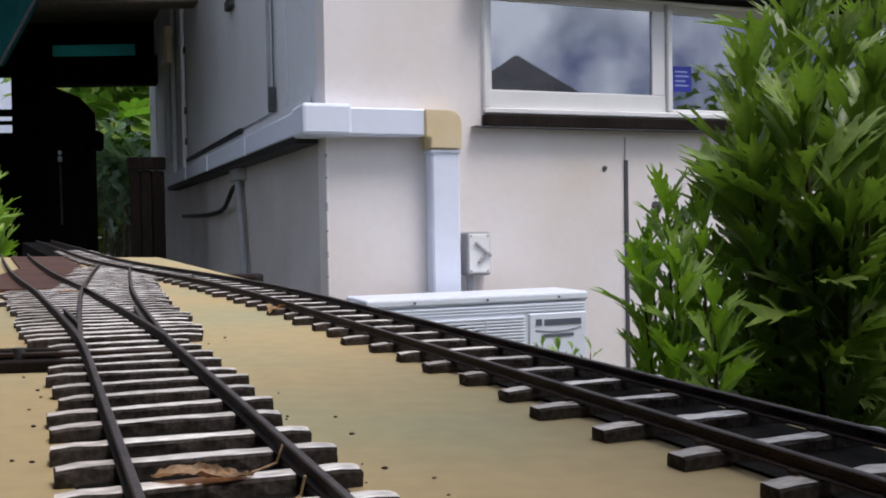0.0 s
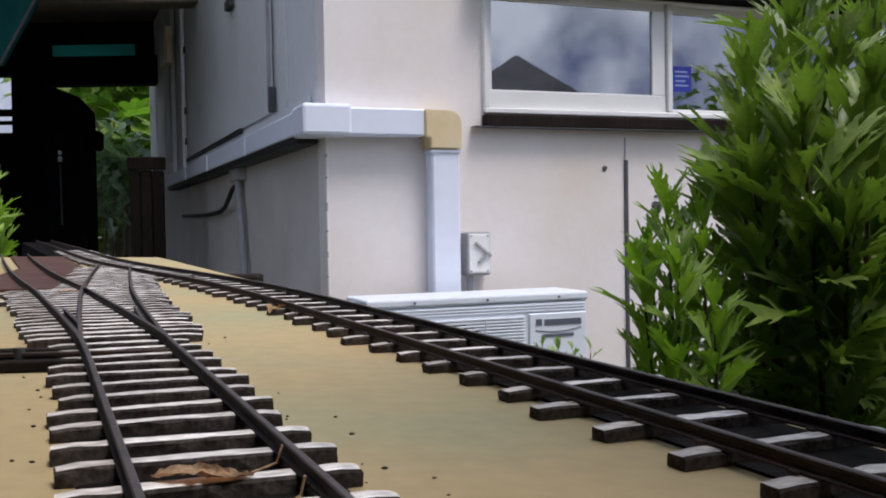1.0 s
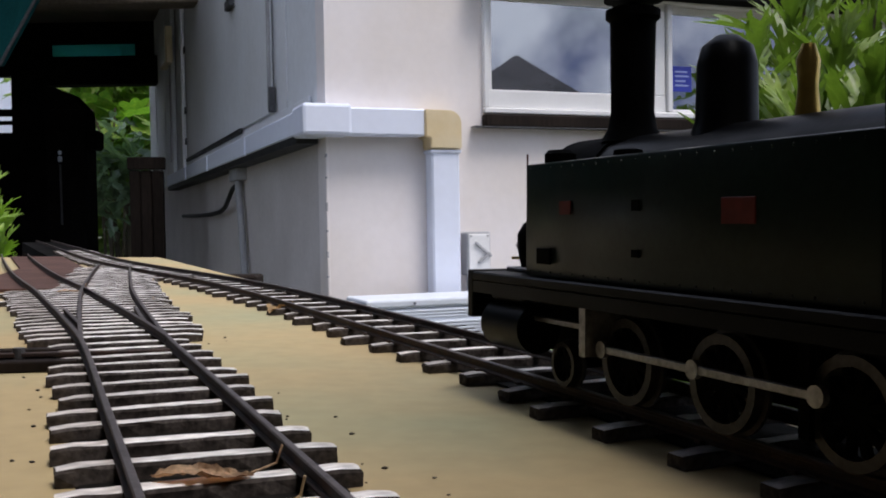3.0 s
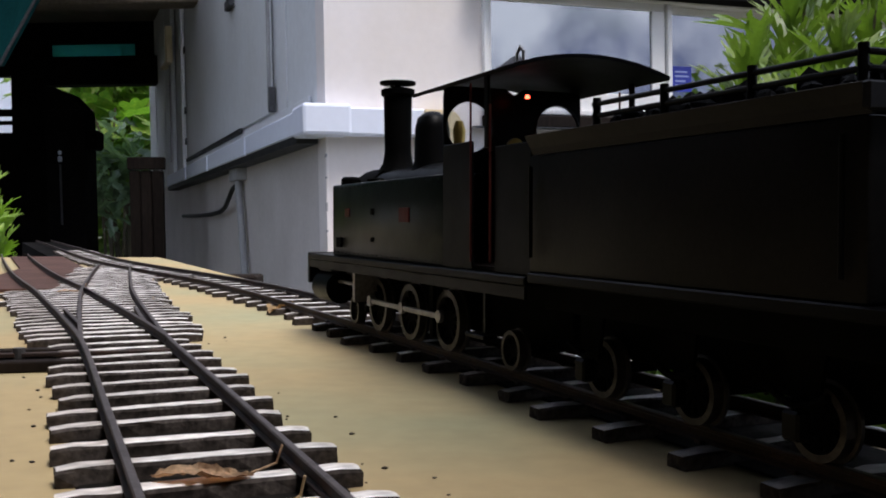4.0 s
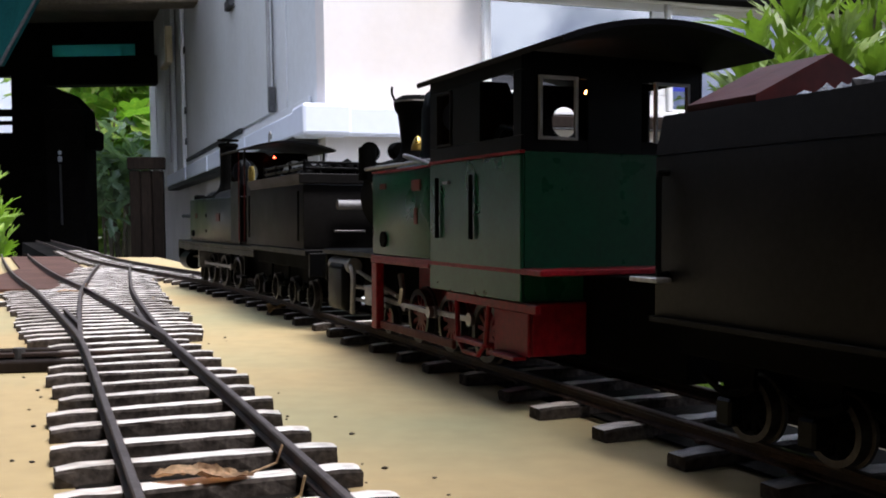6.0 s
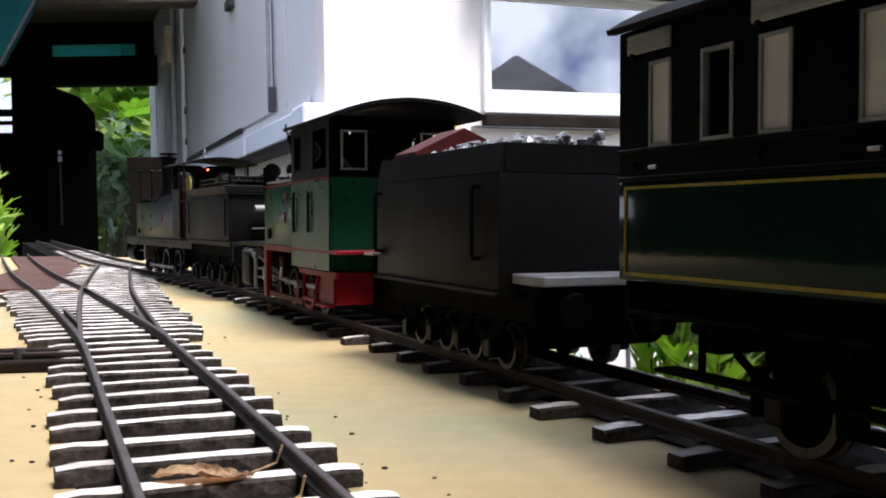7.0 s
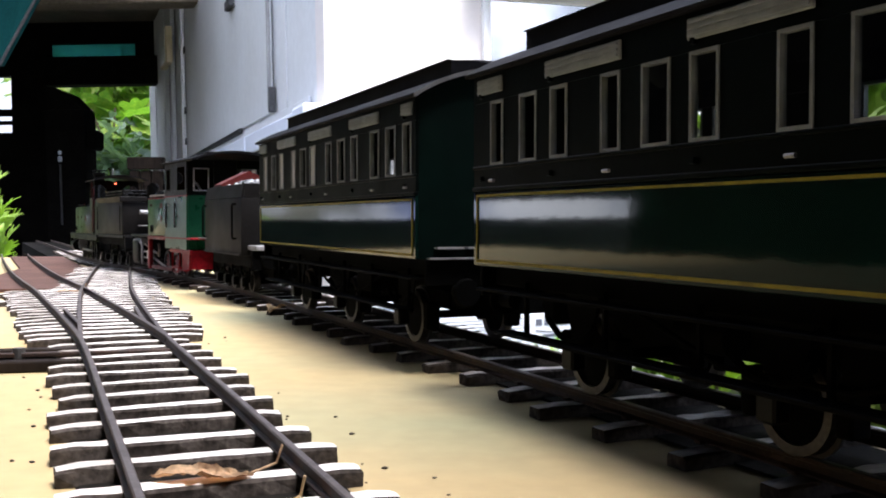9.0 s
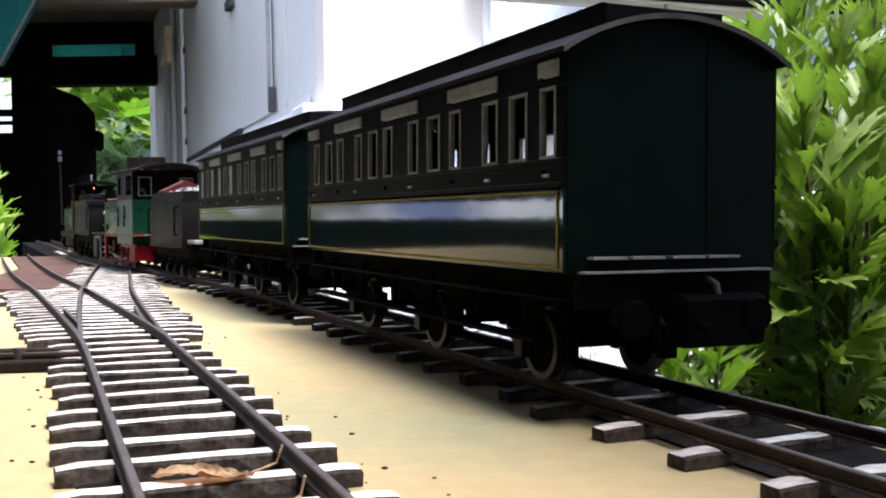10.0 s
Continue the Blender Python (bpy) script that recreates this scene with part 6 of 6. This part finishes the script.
def coach(mid, blinds, label):
    e, X0 = vehicle("passenger_coach", mid, 0.100, label, "railway coach")
    L = 0.320
    X = lambda o: L / 2 - o
    z0, z1 = 0.0455, 0.1215
    for s in (1, -1):
        a = lambda p, q: sorted((p * s, q * s))
        yo = a(HALF - 0.0016, HALF)
        lower = part("lower_panel", box(X(L), X(0), *yo, z0, 0.0755, 0.0004), M_COACH, e, "glossy dark green lower side")
        # raised yellow lining
        y2 = a(HALF + 0.0001, HALF + 0.0005)
        part("lining", box(X(0.3165), X(0.0035), *y2, 0.0470, 0.0481), M_YELLOW, lower, "yellow painted line")
        part("lining", box(X(0.3165), X(0.0035), *y2, 0.0733, 0.0742), M_YELLOW, lower, "yellow painted line")
        part("lining", box(X(0.0043), X(0.0035), *y2, 0.0482, 0.0732), M_YELLOW, lower, "yellow painted line")
        part("lining", box(X(0.3165), X(0.3157), *y2, 0.0482, 0.0732), M_YELLOW, lower, "yellow painted line")
        part("waist_rail", box(X(L), X(0), *a(HALF - 0.0016, HALF + 0.0008), 0.0757, 0.0772, 0.0003), M_COACHDARK, e)
        part("waist_panel", box(X(L), X(0), *a(HALF - 0.0016, HALF - 0.0003), 0.0773, 0.0843), M_COACHDARK, e)
        part("sill_rail", box(X(L), X(0), *a(HALF - 0.0016, HALF + 0.0007), 0.0844, 0.0856, 0.0003), M_COACHDARK, e)
        part("top_panel", box(X(L), X(0), *a(HALF - 0.0016, HALF - 0.0001), 0.1108, z1), M_COACHDARK, e)
        # the far side has wider lights
        wins = WINDOWS if s == 1 else [(o0 - 0.0035, o1 + 0.0035) for o0, o1 in WINDOWS]
        edges = [0.0] + [v for w in wins for v in w] + [L]
        for o0, o1 in zip(edges[::2], edges[1::2]):
            part("pillar", box(X(o1), X(o0), *a(HALF - 0.0016, HALF - 0.0001), 0.0857, 0.1107), M_COACHDARK, e)
        for k, (o0, o1) in enumerate(wins):
            wf = part("window_frame", ring_x(X(o1), X(o0), *a(HALF - 0.0012, HALF - 0.0001), 0.0857, 0.1107, 0.0010), M_WINFRAME, e)
            pane = part("pane", box(X(o1 - 0.0009), X(o0 + 0.0009), *a(HALF - 0.0011, HALF - 0.0008), 0.0866, 0.1098), M_COACHGLASS, wf)
            pane.visible_shadow = False
            if k in blinds and s == 1:
                part("blind", box(X(o1 - 0.0009), X(o0 + 0.0009), *a(HALF - 0.0007, HALF - 0.0003), 0.0866, 0.1098), M_BLIND, wf, "drawn white blind")
        for o0, o1 in VENTS:
            vt = part("ventilator", box(X(o1), X(o0), *a(HALF, HALF + 0.0011), 0.1138, 0.1198, 0.0003), M_VENT, e, "grey louvred door ventilator")
            for k in range(3):
                part("louvre", box(X(o1 - 0.001), X(o0 + 0.001), *a(HALF + 0.0012, HALF + 0.0017), 0.1147 + k * 0.0018, 0.1155 + k * 0.0018), M_VENT, vt)
        for o0, o1 in VENTS:
            # door seams, hinges and handles below each ventilator
            part("door_handle", rod((X(o1 - 0.004), (HALF + 0.0022) * s, 0.0795), (X(o1 - 0.0075), (HALF + 0.0022) * s, 0.0795), 0.0006), M_STEEL, e)
            for z in (0.0796, 0.1125):
                part("hinge", box(X(o0 + 0.0035), X(o0 + 0.0015), *a(HALF - 0.0004, HALF + 0.0012), z, z + 0.0018), M_COACHDARK, e)
        # footboards and hangers
        up_board = part("footboard", box(X(0.317), X(0.003), *a(0.0400, 0.0470), 0.0355, 0.0368, 0.0003), M_MATTBLACK, e)
        low = part("footboard", box(X(0.300), X(0.020), *a(0.0390, 0.0475), 0.0195, 0.0208, 0.0003), M_MATTBLACK, e)
        for o in (0.03, 0.085, 0.135, 0.185, 0.235, 0.29):
            part("footboard_bracket", box(X(o + 0.0015), X(o), *a(0.0375, 0.0392), 0.0197, 0.040), M_MATTBLACK, low)
        part("sole_bar", box(X(L - 0.002), X(0.002), *a(0.0345, 0.0375), 0.0375, z0 - 0.0002, 0.0004), M_MATTBLACK, e)
        part("gutter", box(X(L + 0.003), X(-0.003), *a(HALF - 0.0005, HALF + 0.0022), 0.1216, 0.1229, 0.0003), M_ROOF, e)
    for x, x_out in ((X(0), 1), (X(L), -1)):
        x0, x1 = sorted((x, x - 0.0016 * x_out))
        prof = [(HALF - 0.0017, z0), (HALF - 0.0017, 0.1215)] + arch(HALF - 0.0018, 0.1216, 0.1352) + [(-HALF + 0.0017, 0.1215), (-HALF + 0.0017, z0)]
        end = part("end_wall", prism(prof, x0, x1), M_COACHEND, e, "plain green coach end, darkened for shade")
        part("end_beam", box(*sorted((x, x + 0.0022 * x_out)), -0.0425, 0.0425, 0.0330, 0.0452, 0.0004), M_MATTBLACK, e)
        part("end_step", box(*sorted((x + 0.0003 * x_out, x + 0.0055 * x_out)), -0.040, 0.041, 0.0455, 0.0462), M_GREYMETAL, e)
        for y in (0.030, 0.014, -0.003, -0.019):
            part("end_step", box(*sorted((x + 0.0002 * x_out, x + 0.0045 * x_out)), y - 0.007, y + 0.007, 0.0503, 0.0512), M_GREYMETAL, e)
        part("end_strip", box(*sorted((x, x + 0.0003 * x_out)), -0.0146, -0.0140, 0.0525, 0.130), M_COACHEND, end)
        buffers(e, x + 0.0022 * x_out, x_out)
        coupling(e, x + 0.002 * x_out, x_out)
        part("drawgear_box", box(*sorted((x + 0.0023 * x_out, x + 0.014 * x_out)), -0.0315, 0.0065, 0.019, 0.0376, 0.002), M_MATTBLACK, e)
        part("brake_hose", pipe([(x + 0.002 * x_out, -0.012, 0.043), (x + 0.008 * x_out, -0.012, 0.041), (x + 0.011 * x_out, -0.012, 0.032), (x + 0.010 * x_out, -0.013, 0.022)], 0.0014, 8), M_RUBBER, e, smooth=True)
    part("floor", box(X(L - 0.002), X(0.002), -HALF + 0.0018, HALF - 0.0018, z0, z0 + 0.002), M_DARKWOOD, e)
    for o in (0.057, 0.107, 0.16, 0.213, 0.263):
        part("partition", box(X(o + 0.001), X(o), -HALF + 0.0018, HALF - 0.0018, z0 + 0.0022, 0.084), M_DARKWOOD, e)
    part("roof", arched_roof(X(L + 0.004), X(-0.004), HALF + 0.0025, 0.1230, 0.1375, 0.0014), M_ROOF, e, smooth=True)
    cl = arch(0.0275, 0.1418, 0.1442, 8)
    clere = part("clerestory", hipped(prism([(0.0255, 0.128), (0.0255, 0.1412)] + [(0.0275, 0.1413)] + cl[1:-1] + [(-0.0275, 0.1413), (-0.0255, 0.1412), (-0.0255, 0.128)], X(L - 0.006), X(0.006)), X(L - 0.006), X(0.006)), M_ROOF, e, "raised clerestory roof")
    part("roof_edge", prism([(y, z - 0.0003) for y, z in arch(HALF + 0.0026, 0.1231, 0.1378)] + [(y * 0.995, z - 0.0022) for y, z in arch(HALF + 0.0026, 0.1231, 0.1378)[::-1]], X(L + 0.0048), X(L + 0.0040)), M_SILL, e, "pale roof end moulding")
    part("underframe", box(X(L - 0.004), X(0.004), -0.016, 0.016, 0.034, z0 - 0.0003), M_MATTBLACK, e)
    for y in (-0.030, 0.030):
        part("truss_rod", pipe([(X(0.08), y, 0.037), (X(0.135), y, 0.021), (X(0.185), y, 0.021), (X(0.24), y, 0.037)], 0.0009, 6), M_MATTBLACK, e)
    part("brake_cylinder", rod((X(0.118), 0.010, 0.026), (X(0.092), 0.010, 0.026), 0.006, seg=16), M_MATTBLACK, e, smooth=True)
    part("gas_cylinder", rod((X(0.235), -0.008, 0.028), (X(0.190), -0.008, 0.028), 0.0055, seg=16), M_MATTBLACK, e, smooth=True)
    for o0, o1, zl in ((0.004, 0.0765, 0.010), (0.079, 0.118, 0.016), (0.1215, 0.150, 0.012), (0.154, 0.176, 0.014), (0.208, 0.236, 0.013), (0.2395, 0.296, 0.012)):
        part("brake_rigging", box(X(o1), X(o0), -0.012, -0.008, zl, 0.0338, 0.0005), M_MATTBLACK, e)
    for o in (0.040, 0.072, 0.142, 0.178, 0.250, 0.284):
        part("brake_block", box(X(o + 0.003), X(o - 0.003), 0.0195, 0.0268, 0.008, 0.022, 0.0008), M_MATTBLACK, e)
        part("brake_block", box(X(o + 0.003), X(o - 0.003), -0.0268, -0.0195, 0.008, 0.022, 0.0008), M_MATTBLACK, e)
    part("battery_box", box(X(0.205), X(0.178), 0.012, 0.028, 0.022, 0.037, 0.0006), M_MATTBLACK, e)
    for o in (0.057, 0.160, 0.267):
        wheelset(e, X(o), 0.0140, 0, M_MATTBLACK)
        for s in (1, -1):
            bm = slab([(X(o) - 0.012, 0.0), (X(o) + 0.012, 0.0), (X(o) + 0.005, -0.022), (X(o) - 0.005, -0.022)], 0, 0.0012)
            bmesh.ops.transform(bm, verts=bm.verts[:], matrix=Matrix.Translation((0, 0.0300 * s, 0.0380)) @ Matrix.Rotation(radians(90), 4, "X"))
            ag = part("axle_guard", bm, M_MATTBLACK, e)
            part("axle_box", box(X(o) - 0.0038, X(o) + 0.0038, min(0.0300 * s, 0.0362 * s), max(0.0300 * s, 0.0362 * s), 0.0095, 0.0185, 0.0008), M_BLACK, ag)
            part("spring", pipe([(X(o) - 0.016, 0.0345 * s, 0.0265), (X(o) - 0.008, 0.0345 * s, 0.0215), (X(o), 0.0345 * s, 0.0198), (X(o) + 0.008, 0.0345 * s, 0.0215), (X(o) + 0.016, 0.0345 * s, 0.0265)], 0.0014, 6), M_MATTBLACK, ag)
    return e


leading_engine()
leading_tender()
second_engine()
second_tender()
coach(1.106 + 0.160, (0, 2, 3, 5), "dark green six-wheeled coach with yellow lining behind the tender")
coach(1.490 + 0.160, (), "dark green six-wheeled coach with yellow lining at the train's end")


# ---- what moves ----
def beam_at(t):
    """How far the first buffer beam has come along the line."""
    return float(np.interp(t, [0.0, 2.5, 2.7, 3.8, 4.1, 4.5, 5.0, 5.5, 5.7, 6.8, 7.0, 7.5, 8.0, 8.5, 9.0, 9.2, 9.4, 9.5, 9.6, 9.8, 10.0],
                           [-0.538, 0.076, 0.129, 0.408, 0.484, 0.582, 0.703, 0.819, 0.867, 1.138, 1.19, 1.315, 1.433, 1.553, 1.68, 1.722, 1.761, 1.781, 1.806, 1.866, 1.928]))


def vehicle_pose(s, base):
    a, b = on_main(s + base), on_main(s - base)
    d = a - b
    m = (a + b) / 2
    return B @ pose(m.x, m.y, -H, 0, 0, math.degrees(math.atan2(d.y, d.x)))


def motions():
    for thing, mid, base in VEHICLES:
        walk(thing, [(k * 0.1, vehicle_pose(beam_at(k * 0.1) - mid, base)) for k in range(101)])
    for ob, spec in ROLL.items():
        rows = []
        for k in range(151):
            t = k * 2 / 30
            kind, x, r = spec[:3]
            ang = (beam_at(t) + 0.538) / r
            if kind == "wheel":
                rows.append((t, pose(x, 0, r, 0, math.degrees(ang))))
            else:
                crank, side = spec[3], spec[4]
                ph = ang + (0 if side > 0 else math.pi / 2)
                px, pz = crank * math.cos(ph), -crank * math.sin(ph)
                tilt = 0.0
                if kind == "conrod":
                    tilt = -math.degrees(math.asin((pz - 0.0075) / spec[5])) if spec[5] > 0 else 0.0
                    tilt = math.degrees(math.asin(max(-1, min(1, (pz - 0.0075) / abs(spec[5])))))
                rows.append((t, pose(x + px, 0, r + pz, 0, tilt)))
        walk(ob, rows)


motions()
